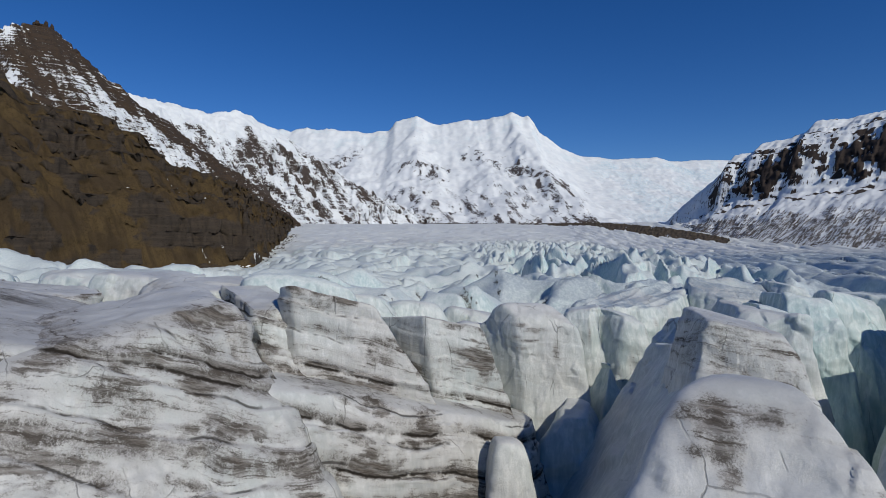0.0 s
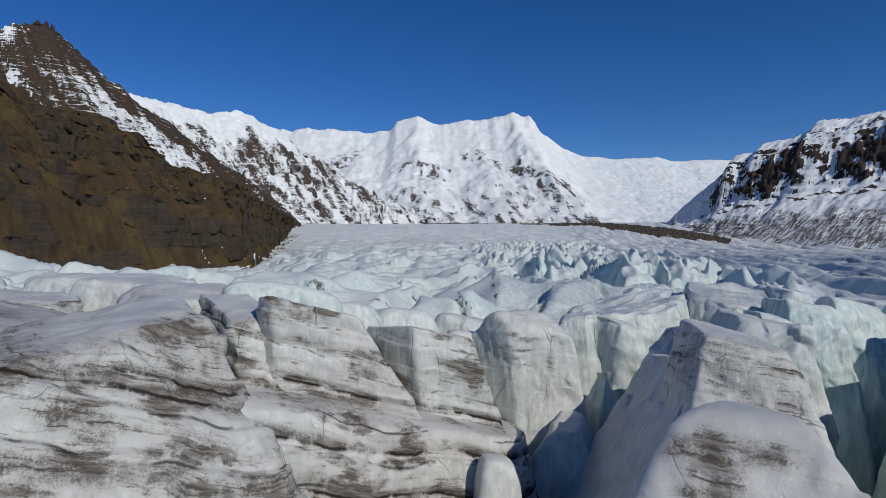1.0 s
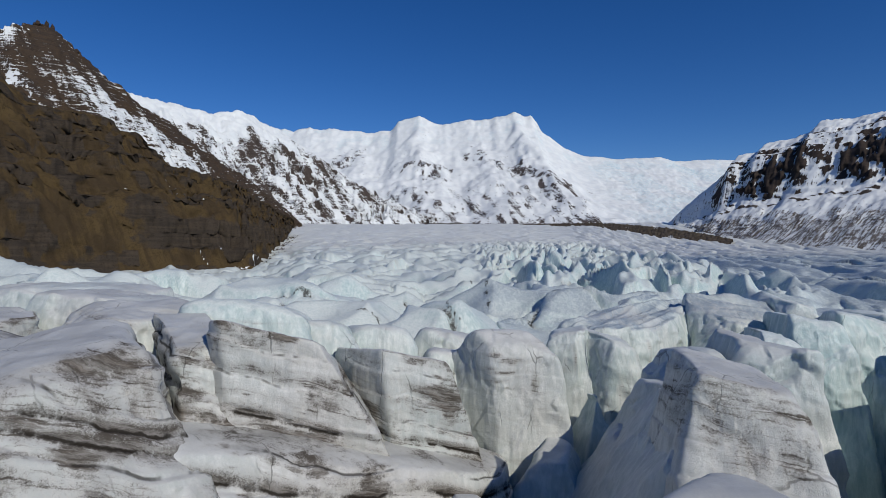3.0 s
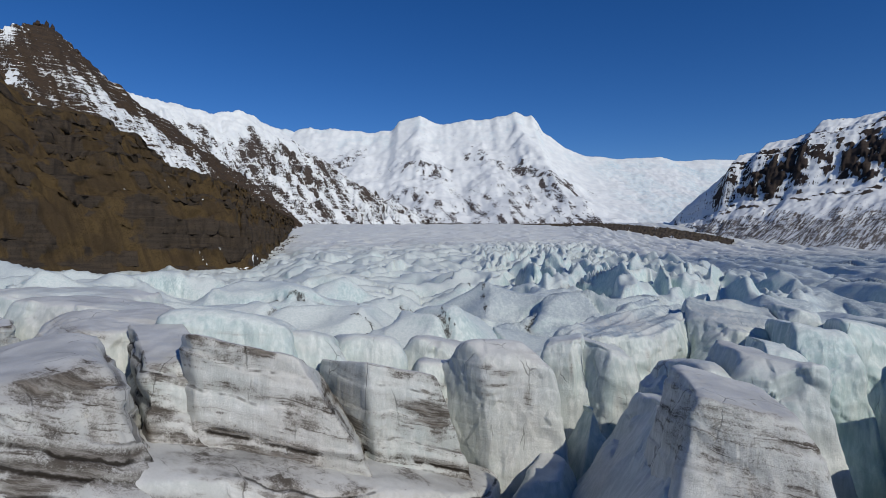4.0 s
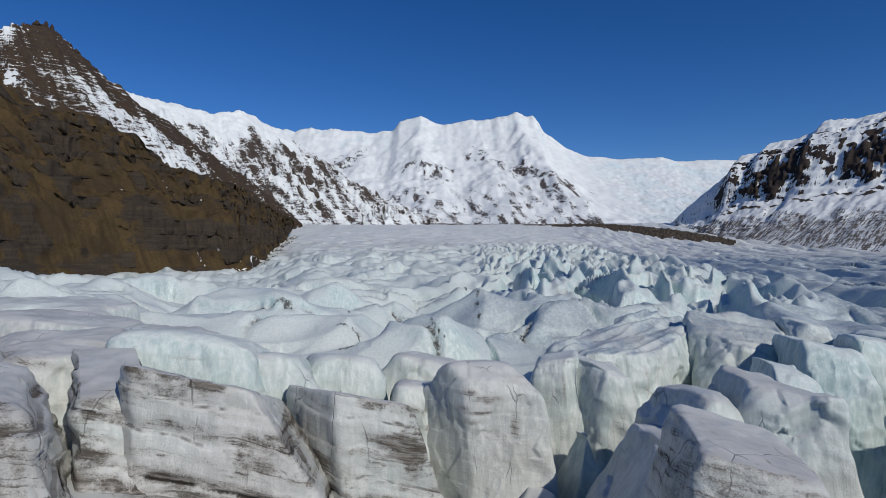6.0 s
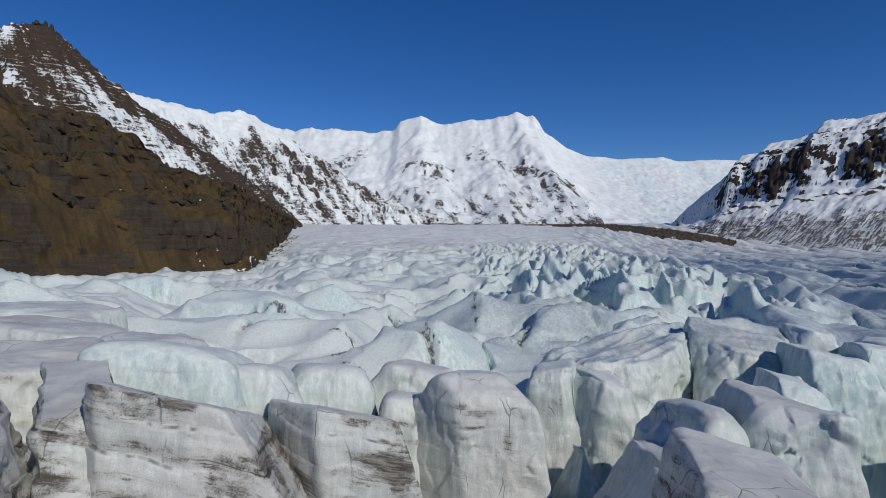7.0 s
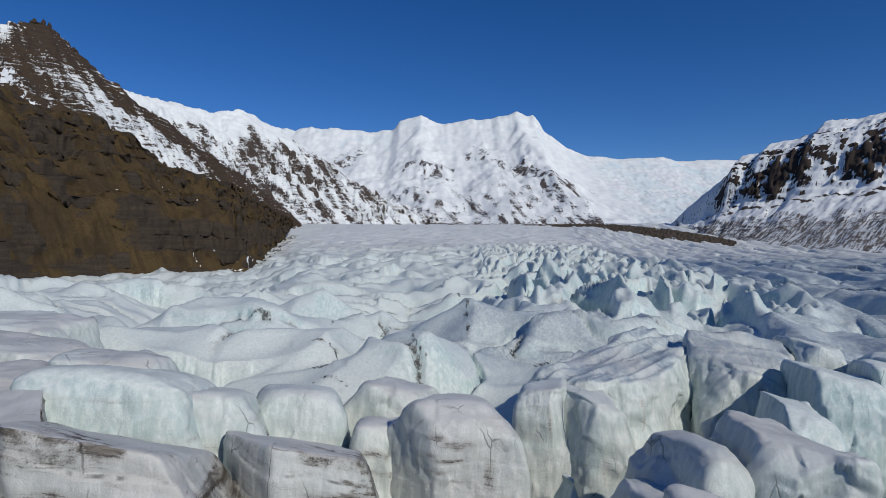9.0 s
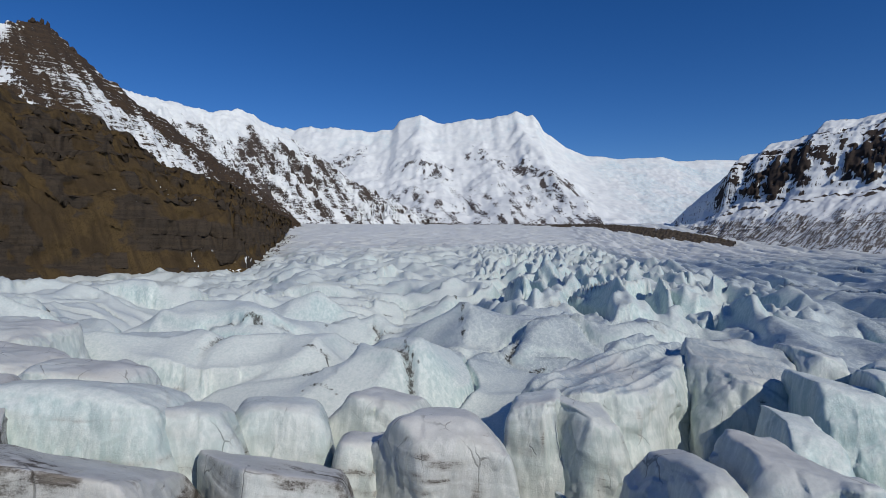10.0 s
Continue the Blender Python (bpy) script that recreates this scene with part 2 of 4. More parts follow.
def make_mountain(name, rock_a, rock_b, soil_a, soil_b, size, strata=1.0, streaks=0.6, slant=0.0, patch=1.0):
    """Layered rock and soil with snow on ledges and in gullies; size: metres of the main pattern;
    slant: how far the gullies run aside for each metre down the slope."""
    m = Nodes(name)
    p = m.place()
    nz = m.normal_z()
    s = 1.0 / size
    broad = m.noise(p, 0.35 * s, 4)
    spots = m.noise(p, 2.2 * s, 6, 0.68)
    ledge = m.noise(m.place((0.16, 0.16, 2.6)), 1.7 * s, 6, 0.68, 0.35)
    fine = m.noise(p, 9.0 * s, 5, 0.7)
    across = m.math("ADD", m.attr("run"), m.math("MULTIPLY", m.attr("drop"), slant))
    chute = m.noise(m.combine(m.math("MULTIPLY", across, 2.4 * s), m.math("MULTIPLY", m.attr("drop"), 0.22 * s)), 1.0, 6, 0.7, 0.25)
    rock = m.mix(m.ramp(ledge, 0.38, 0.62), rock_a, rock_b)
    rock = m.mix(m.ramp(fine, 0.50, 0.30), rock, (rock_a[0] * 0.35, rock_a[1] * 0.35, rock_a[2] * 0.38))
    soil = m.mix(m.ramp(m.math("ADD", m.noise(p, 0.3 * s, 5, 0.6), m.math("MULTIPLY", m.math("SUBTRACT", chute, 0.5), 0.5)), 0.40, 0.62), soil_a, soil_b)
    soil = m.mix(m.math("MULTIPLY", m.ramp(m.math("ADD", m.math("MULTIPLY", chute, 0.6), m.math("MULTIPLY", spots, 0.4)), 0.46, 0.62), 0.55), soil, (soil_a[0] * 0.48, soil_a[1] * 0.48, soil_a[2] * 0.52))
    soil = m.mix(m.math("MULTIPLY", m.ramp(fine, 0.52, 0.32), 0.75), soil, (soil_a[0] * 0.42, soil_a[1] * 0.42, soil_a[2] * 0.45))
    cover = m.math("ADD", m.attr("veg"), m.math("ADD", m.math("MULTIPLY", m.math("SUBTRACT", spots, 0.5), 1.1), m.math("MULTIPLY", m.math("SUBTRACT", fine, 0.5), 0.6)))
    rock = m.mix(m.ramp(cover, 0.20, 0.85), rock, soil)
    lie = m.math("ADD", m.attr("snowy"), m.math("MULTIPLY", m.math("SUBTRACT", spots, 0.5), patch))
    lie = m.math("ADD", lie, m.math("MULTIPLY", m.math("SUBTRACT", ledge, 0.5), 1.6 * strata))
    lie = m.math("ADD", lie, m.math("MULTIPLY", m.math("SUBTRACT", nz, 0.72), 0.8))
    lie = m.math("ADD", lie, m.math("MULTIPLY", m.math("SUBTRACT", fine, 0.5), 0.55))
    lie = m.math("ADD", lie, m.math("MULTIPLY", m.math("SUBTRACT", chute, 0.5), 2.2 * streaks))
    snow = m.ramp(lie, 0.45, 0.57)
    white = m.mix(m.ramp(broad, 0.35, 0.65), (0.66, 0.70, 0.71), (0.75, 0.785, 0.78))
    white = m.mix(m.math("MULTIPLY", m.attr("ice"), m.ramp(m.math("ADD", spots, m.math("MULTIPLY", fine, 0.5)), 0.60, 0.95), True), white, (0.47, 0.63, 0.68))
    colour = m.mix(snow, rock, white)
    bare = m.math("SUBTRACT", 1.0, m.math("MULTIPLY", snow, 0.88))
    h = m.math("ADD", m.math("ADD", m.math("MULTIPLY", ledge, 0.9 * strata), m.math("MULTIPLY", chute, 0.8 * streaks)), m.math("ADD", m.math("MULTIPLY", spots, 0.8), m.math("MULTIPLY", fine, 0.5)))
    h = m.math("ADD", m.math("MULTIPLY", h, bare), m.math("MULTIPLY", snow, 0.25))
    return m.done(colour, m.math("SUBTRACT", 0.9, m.math("MULTIPLY", snow, 0.2)), m.bump(h, 0.7, 0.12 * size), 0.15)


ICE = make_ice()
ROCK_NEAR = make_mountain("brown_slope", (0.058, 0.045, 0.032), (0.038, 0.031, 0.024), (0.080, 0.055, 0.024), (0.053, 0.037, 0.020), 13.0, 0.5, 0.9, 0.3)
ROCK_TOP = make_mountain("snow_streaked_rock", (0.066, 0.047, 0.032), (0.042, 0.033, 0.027), (0.070, 0.047, 0.027), (0.056, 0.040, 0.027), 11.0, 1.1, 0.3, 0.5, 1.0)
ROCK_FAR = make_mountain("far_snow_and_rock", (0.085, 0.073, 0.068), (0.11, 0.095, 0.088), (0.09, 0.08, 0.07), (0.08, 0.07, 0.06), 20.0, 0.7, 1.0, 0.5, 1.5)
ROCK_SPUR = make_mountain("ledges_and_snow", (0.080, 0.064, 0.054), (0.058, 0.047, 0.040), (0.08, 0.065, 0.05), (0.07, 0.055, 0.045), 13.0, 0.8, 0.6, 0.8, 1.3)
ROCK_RIGHT = make_mountain("cliff_and_scree", (0.056, 0.043, 0.035), (0.042, 0.033, 0.028), (0.175, 0.158, 0.140), (0.115, 0.095, 0.072), 11.0, 0.25, 0.75, 0.0, 0.8)
ROCK_PLAIN = make_mountain("bare_rubble", (0.095, 0.076, 0.056), (0.065, 0.055, 0.046), (0.11, 0.088, 0.058), (0.075, 0.062, 0.045), 6.0, 0.3)


# ---------------------------------------------------------------- glacier
def base_height(x, y):
    d = np.hypot(x, np.maximum(y, 0)) * 0.5 + np.maximum(y, 0) * 0.5
    z = np.interp(d, [0, 66, 84, 100, 125, 155, 185, 215, 300, 400, 600, 1000, 1500, 1700, 2300, 5000],
                  [-16, -15, -3.5, -4.5, -6.5, -9.5, -9.5, -8.0, -8.5, -8, -4, 12, 46, 52, 40, 10])
    # the high rim towards the brown slope
    rim = np.interp(-x, [20, 47, 65, 86, 110, 150, 260, 500], [0, 1.5, 3.0, 6.5, 10.5, 11.5, 4, 0])
    z = z + rim * np.exp(-((y - 140) / 75.0) ** 2)
    # it sinks towards both of its margins
    slope = x / np.maximum(y, 1.0)
    z = z - 14 * step(0.20, 0.36, -slope) * step(190, 300, y) * step(1000, 600, y)
    return z - 15 * step(0.22, 0.42, slope) * step(350, 750, y) * step(1500, 1150, y)


# long single crests: start, end, height at both ends, half widths to the right and to the left of the way from start to end
CRESTS = [(0, 80, 12, 108, 0.3, 1.2, 13, 10), (12, 108, 25, 146, 1.2, 3.0, 16, 12), (25, 146, 40, 190, 3.4, 2.0, 12, 10), (9, 175, 27, 200, 3.0, 3.5, 10, 9), (-22, 160, 9, 175, 2.4, 2.6, 10, 12),
          (40, 104, 50, 160, 2.0, 4.0, 12, 9), (-42, 112, -6, 124, 2.2, 1.2, 12, 9), (-76, 112, -40, 120, 2.4, 2.6, 10, 8), (-62, 140, -24, 150, 3.6, 2.4, 10, 9), (-30, 170, 4, 186, 2.6, 3.0, 9, 9),
          (66, 100, 86, 165, 1.5, 3.0, 16, 10), (104, 143, 126, 340, 1.6, 3.0, 16, 11)]


def glacier_height(x, y):
    z = base_height(x, y)
    r = np.hypot(x, y)
    far = step(450, 1000, r)
    near = step(64, 84, r)
    # where the three kinds of surface lie
    fins = step(2, 26, x - 0.03 * y) * step(92, 50, x - 0.17 * y) * step(116, 152, y) * step(900, 520, y)
    right = step(20, 60, x - 0.19 * y) * step(84, 112, y + 0.3 * x) * (1 - fins)
    left = (1 - fins) * (1 - right)
    wx = x + 7 * fbm2(x / 38, y / 38, 3, 3)
    wy = y + 7 * fbm2(x / 38, y / 38, 3, 11)
    # wind-rounded drifts with one sharp crest each
    for x0, y0, x1, y1, h0, h1, wr, wl_ in CRESTS:
        lx, ly = x1 - x0, y1 - y0
        size = math.hypot(lx, ly)
        t = ((wx - x0) * lx + (wy - y0) * ly) / size ** 2
        side = ((wx - x0) * ly - (wy - y0) * lx) / size
        over = np.maximum(np.maximum(-t, t - 1) * size, 0)
        w = np.hypot(side / np.where(side > 0, wr, wl_), over / 12)
        z = z + (h0 + (h1 - h0) * np.clip(t, 0, 1)) * 1.45 * np.clip(1 - w, 0, 1) ** 1.4
    blades = facets(np.stack([(wx - 0.20 * wy).ravel() / 8.0, wy.ravel() / 27.0], 1), 2, 0.36)[0].reshape(x.shape)
    # steep blades that run along the flow, with narrow clefts between them
    bx = wx - 0.14 * wy
    blade = np.clip(ridge2(bx / 17, wy / 52, 1, 21), -0.4, 1)
    tall = np.clip(ridge2(bx / 30, wy / 62, 1, 39), -0.2, 1)
    blade2 = ridge2(bx / 8.5, wy / 24, 2, 24, 0.45)
    saddle = step(-0.45, 0.35, perlin2(bx / 24, wy / 19, 28))
    cut = step(0.17, 0.02, np.abs(perlin2(bx / 15, wy / 44, 31))) * step(-0.35, 0.1, perlin2(x / 26, y / 32, 32))
    z = z + fins * (8.6 * blade * (0.45 + 0.55 * saddle) + 3.2 * blade2 + 4.6 * blades + 5.0 * tall * step(420, 240, y) - 7.0 * cut - 2.2)
    # long waves that run with the flow towards the cliffs, broken by scooped steps
    a = radians(5)
    rx, ry = x + 5 * fbm2(x / 80, y / 120, 2, 4), y + 5 * fbm2(x / 80, y / 120, 2, 12)
    u, v = rx * math.cos(a) - ry * math.sin(a), rx * math.sin(a) + ry * math.cos(a)
    wave = ridge2(u / 24, v / 190, 2, 41, 0.42)
    scoop = ridge2(u / 44, v / 26, 2, 46, 0.4)
    slot = step(0.10, 0.0, np.abs(perlin2(u / 17, v / 46, 44))) * step(0.0, 0.35, perlin2(x / 42, y / 42, 45))
    z = z + right * (5.0 * wave + 1.0 * scoop - 2.0 - 4.0 * slot)
    # rounded backs across the flow
    a = radians(-14)
    u, v = wx * math.cos(a) - wy * math.sin(a), wx * math.sin(a) + wy * math.cos(a)
    back = ridge2(u / 58, v / 33, 2, 51, 0.36)
    swell = perlin2(u / 24, v / 15, 53)
    ripple = ridge2((0.80 * wx - 0.60 * wy) / 52, (0.60 * wx + 0.80 * wy) / 14, 2, 55, 0.5)
    deep = step(150, 260, y) * (1 - far)
    z = z + left * near * (1 - 0.5 * far) * ((5.2 - 2.2 * deep) * back + 1.8 * swell + (0.4 + 1.5 * deep) * ripple - 1.6 - 1.6 * step(-20, -60, x) - 0.5 * step(-55, -100, x))
    crack = step(0.055, 0.0, np.abs(perlin2(u / 22, v / 15, 57)))
    z = z - left * near * 1.6 * crack * step(0.0, 0.35, perlin2(x / 34, y / 34, 58)) * (1 - far)
    flat = np.stack([wx.ravel(), wy.ravel()], 1)
    slabs, edge = facets(flat / (27.0, 18.0), 1, 0.26)
    chips, _ = facets(flat / (6.5, 5.0), 4, 0.4)
    slabs, chips, edge = slabs.reshape(x.shape), chips.reshape(x.shape), edge.reshape(x.shape)
    z = z + near * (1 - 0.7 * far) * ((6.2 * left + 2.4 * fins + 0.9 * right) * slabs + (0.35 * left + 1.2 * fins + 0.15 * right) * chips)
    gap = step(0.11, 0.0, edge) * step(0.05, 0.4, perlin2(wx / 14, wy / 14, 76)) * (1 - right)
    z = z - near * (1 - far) * 0.9 * gap
    z = z + (0.10 + 0.22 * fins + 0.08 * right) * fbm2(x / 4.5, y / 4.5, 3, 61) * (1 - 0.5 * far)
    # fine crevasse lines of the upper glacier
    upper = step(330, 560, y)
    z = z + upper * (0.7 * ridge2(wx / 75, wy / 24, 3, 66, 0.5) + 0.6 * ridge2((wx + 0.4 * wy) / 30, (wy - 0.3 * wx) / 60, 2, 68, 0.5) - 0.7)
    hollow = np.clip(fins * (cut + 0.5 * (1 - blade) * 0.5) + right * slot, 0, 1)
    return z, fins, right, left, far, np.clip(gap, 0, 1), hollow


GRIT_LINES = [(9, 168, 18, 177), (18, 177, 24, 175), (38, 116, 41, 121), (36, 112, 39, 110), (-40, 128, -30, 131), (-66, 128, -58, 130), (-55, 140, -44, 142),
              (-16, 150, -13, 156), (0, 104, 7, 107), (-28, 108, -16, 110), (58, 150, 63, 155), (-95, 138, -84, 141), (20, 96, 26, 99), (-52, 137, -58, 152), (-59, 167, -54, 168), (-44, 178, -44, 184), (-34, 176, -34, 185), (-15, 124, -14, 119),
              (-9, 172, -5, 172), (9, 180, 11, 174), (9, 172, 14, 149), (14, 149, 20, 153), (11, 116, 11, 108), (-12, 91, -6, 90), (-34, 120, -40, 140), (-10, 156, -8, 145), (-10, 120, -6, 120)]


def build_glacier():
    az = np.concatenate([np.linspace(-180, -50, 40)[:-1], np.linspace(-50, 50, 600), np.linspace(50, 180, 40)[1:-1]])
    r = np.concatenate([np.linspace(0.3, 60, 40)[:-1], np.geomspace(60, 1900, 520), np.geomspace(1900, 4900, 14)[1:]])
    A, R = np.meshgrid(np.radians(az), r)
    x, y = R * np.sin(A), R * np.cos(A)
    z, fins, right, left, far, gap, hollow = glacier_height(x, y)
    patch = step(-0.2, 0.5, perlin2(x / 30, y / 22, 71))
    steep = np.clip(0.20 * fins + 0.66 + 0.30 * patch + 0.5 * hollow - 0.5 * far, 0, 1)
    scour = np.clip(right * step(900, 400, y) + 0.7 * left * step(88, 100, y) * step(150, 115, y) * step(-10, 15, x) + 0.25 * patch * (1 - far), 0, 1)
    seam = step(0.028, 0.0, np.abs(perlin2(x / 19 + y / 40, y / 13, 73))) * step(0.1, 0.5, perlin2(x / 25, y / 25, 74)) * step(300, 120, R)
    for x0, y0, x1, y1 in GRIT_LINES:
        t = np.clip(((x - x0) * (x1 - x0) + (y - y0) * (y1 - y0)) / ((x1 - x0) ** 2 + (y1 - y0) ** 2), 0, 1)
        away = np.hypot(x - x0 - t * (x1 - x0), y - y0 - t * (y1 - y0)) + 0.8 * perlin2(x / 2.5, y / 2.5, 78)
        seam = np.maximum(seam, 0.9 * step(0.75, 0.05, away))
    verts = np.stack([x, y, z], -1).reshape(-1, 3)
    me = mesh_from("glacier", verts, grid_quads(len(r), len(az), True)[:, ::-1], ICE, blue=steep.ravel(), scour=scour.ravel(),
                   dirt=(0.7 * gap * step(260, 110, R)).ravel(), grime_shade=(np.maximum(0.8 * seam, 0.75 * gap * step(260, 110, R) * (1 - fins))).ravel(), layer=z.ravel(), run=((x + 0.6 * y) / 9).ravel(), seam_a=(9 + 0 * x).ravel(), seam_b=(9 + 0 * x).ravel(), seam_c=(9 + 0 * x).ravel(), bed=(0.5 + 0 * x).ravel(), stain=(0 * x).ravel(), fresh=(far * 0.7).ravel())
    return tagged(new("ground_glacier", me), "crevassed white and pale blue glacier with wind-packed snow", "glacier", kind="structure")


glacier = build_glacier()


# ---------------------------------------------------------------- mountains
def along(points, n):
    pts = np.array(points, float)
    k = np.concatenate([[0], np.cumsum(np.hypot(*np.diff(pts[:, :2], axis=0).T) + 1e-6)])
    s = np.linspace(0, k[-1], n)
    return np.stack([np.interp(s, k, pts[:, i]) for i in range(3)], 1), s


def mountain(name, ridge, foot, cols, rows, bend, rough, gully, jag, snowy, veg, material, label, seed, back=0.8, calm=None,
             stairs=None, push=None, detail=None, ice=None):
    """A slope from a foot line up to a ridge line, with gullies down it, and its far side."""
    top, s = along(ridge, cols)
    low, _ = along(foot, cols)
    t = np.concatenate([np.linspace(0, 1, rows), 1 + np.linspace(0, 1, rows // 5)[1:]])
    S, T = np.meshgrid(s, t)
    f = np.clip(T, 0, 1)[..., None]
    P = low[None] + (top - low)[None] * f
    height = np.maximum(top[:, 2] - low[:, 2], 5.0)[None]
    rise = bend(np.clip(T, 0, 1))
    z = low[None, :, 2] + (top - low)[None, :, 2] * rise
    env = np.sin(np.pi * np.clip(T, 0, 1)) ** 0.7
    w = fbm2(S / (gully * 3), T * 4, 3, seed)
    ribs = ridge2(S / gully + 0.9 * w, T * height / (gully * 3.2), 4, seed + 3, 0.55)
    lumps = ridge2(P[..., 0] / (gully * 1.9), P[..., 1] / (gully * 1.9) + z / gully, 4, seed + 9, 0.5) - 0.6
    height_here = np.clip(height / 110.0, 0.12, 1.0)
    crags, _ = facets(np.stack([(S / (gully * 0.8)).ravel(), (T * height / (gully * 0.5)).ravel()], 1), seed, 0.3)
    crumbs, _ = facets(np.stack([(S / (gully * 0.3)).ravel(), (T * height / (gully * 0.2)).ravel()], 1), seed + 1, 0.3)
    relief = rough * height_here * (0.55 * ribs + 0.50 * lumps + 0.42 * crags.reshape(T.shape) + 0.16 * crumbs.reshape(T.shape))
    z = z + env * (relief if calm is None else relief * calm(S / s[-1], T))
    z = z + jag * fbm2(S / (gully * 0.55), T * 5, 4, seed + 15, 0.6) * np.clip(T * 3, 0, 1)
    depth = np.clip(T - 1, 0, 1)
    d = (top - low)[:, :2]
    d = d / (np.linalg.norm(d, axis=1)[:, None] + 1e-6)
    off = depth[..., None] * d[None] * (height[..., None] * back)
    x, y = P[..., 0] + off[..., 0], P[..., 1] + off[..., 1]
    z = z - depth * height * 0.9
    rel = S / s[-1]
    if stairs:      # rock bands: flat treads and steep risers along the bedding
        period, strength, where = stairs
        bed = (z + 0.06 * S + 4 * fbm2(S / 60, T * 5, 3, seed + 21)) / period
        part_ = bed - np.floor(bed)
        z = z + where(rel, T) * strength * period * (step(0.30, 0.70, part_) - part_)
    if push:        # buttresses that stand out from the slope
        out = push(rel, T)
        x, y = x - d[None, :, 0] * out, y - d[None, :, 1] * out
    if detail:
        z = z + detail(rel, T, x, y)
    verts = np.stack([x, y, z], -1).reshape(-1, 3)
    me = mesh_from(name, verts, grid_quads(len(t), cols), material, ice=(ice(rel, T) if ice else 0 * S).ravel(), snowy=snowy(S / s[-1], T, x, y, z).ravel(), veg=veg(S / s[-1], T).ravel() + 0 * S.ravel(),
                   run=S.ravel(), drop=(T * np.hypot(height, np.hypot(*(top - low)[:, :2].T)[None])).ravel())
    return tagged(new(name, me), label, "mountain", kind="structure")


CENTRAL = [(-1788, 4308, 869), (-1526, 4308, 882), (-1299, 4308, 856), (-1177, 4308, 834), (-1046, 4308, 846), (-828, 4308, 842), (-654, 4308, 820),
           (-523, 4308, 815), (-414, 4308, 841), (-358, 4308, 897), (-271, 4308, 923), (-197, 4308, 940), (-97, 4308, 892), (42, 4308, 879), (172, 4308, 914),
           (336, 4308, 913), (388, 4308, 939), (453, 4308, 943), (518, 4308, 973), (605, 4308, 943), (657, 4308, 947), (744, 4308, 817), (909, 4308, 705),
           (1083, 4308, 640), (1343, 4308, 622), (1624, 4308, 626), (1776, 4308, 600), (2035, 4308, 612), (2294, 4308, 612), (2724, 4308, 646)]


def spots_at(s, t, places, seed):
    """1 inside ragged patches given as middle and half size along and up the slope."""
    ws, wt = s + 0.022 * fbm2(s * 40, t * 14, 4, seed, 0.65), t + 0.055 * fbm2(s * 40, t * 14, 4, seed + 4, 0.65)
    out = 0 * (s + t)
    for s0, t0, rs, rt in places:
        out = np.maximum(out, step(1.25, 0.75, np.hypot((ws - s0) / rs, (wt - t0) / rt)))
    return out


def spines(x, y, lines):
    """Ridges that run down the slope: top and foot, height at both, half width."""
    z = 0 * x
    for x0, y0, x1, y1, h0, h1, w in lines:
        t = ((x - x0) * (x1 - x0) + (y - y0) * (y1 - y0)) / ((x1 - x0) ** 2 + (y1 - y0) ** 2)
        side = np.abs((x - x0) * (y1 - y0) - (y - y0) * (x1 - x0)) / math.hypot(x1 - x0, y1 - y0)
        side = side + 0.3 * w * fbm2(x / 160, y / 160, 3, 99)
        wide = w * (0.35 + np.clip(t, 0, 1.2))
        z = np.maximum(z, (h0 + (h1 - h0) * np.clip(t, 0, 1)) * np.clip(1 - side / wide, 0, 1) * step(-0.08, 0.06, t) * step(1.15, 0.9, t))
    return z


MASSIF_SPINES = [(-170, 4220, -110, 2750, 40, 90, 230), (520, 4220, 780, 2700, 50, 100, 260), (240, 4200, 330, 2750, 25, 70, 190), (-640, 4220, -520, 2850, 30, 70, 220), (-1000, 4220, -900, 2900, 30, 60, 220)]
MASSIF_ROCK = [(0.249, 0.80, 0.016, 0.04), (0.235, 0.72, 0.010, 0.03), (0.345, 0.60, 0.012, 0.05), (0.385, 0.56, 0.014, 0.06), (0.37, 0.62, 0.01, 0.03), (0.497, 0.56, 0.008, 0.06),
               (0.525, 0.50, 0.012, 0.05), (0.55, 0.40, 0.018, 0.06), (0.44, 0.76, 0.012, 0.02), (0.47, 0.62, 0.012, 0.02), (0.455, 0.70, 0.010, 0.02), (0.60, 0.52, 0.006, 0.03)]
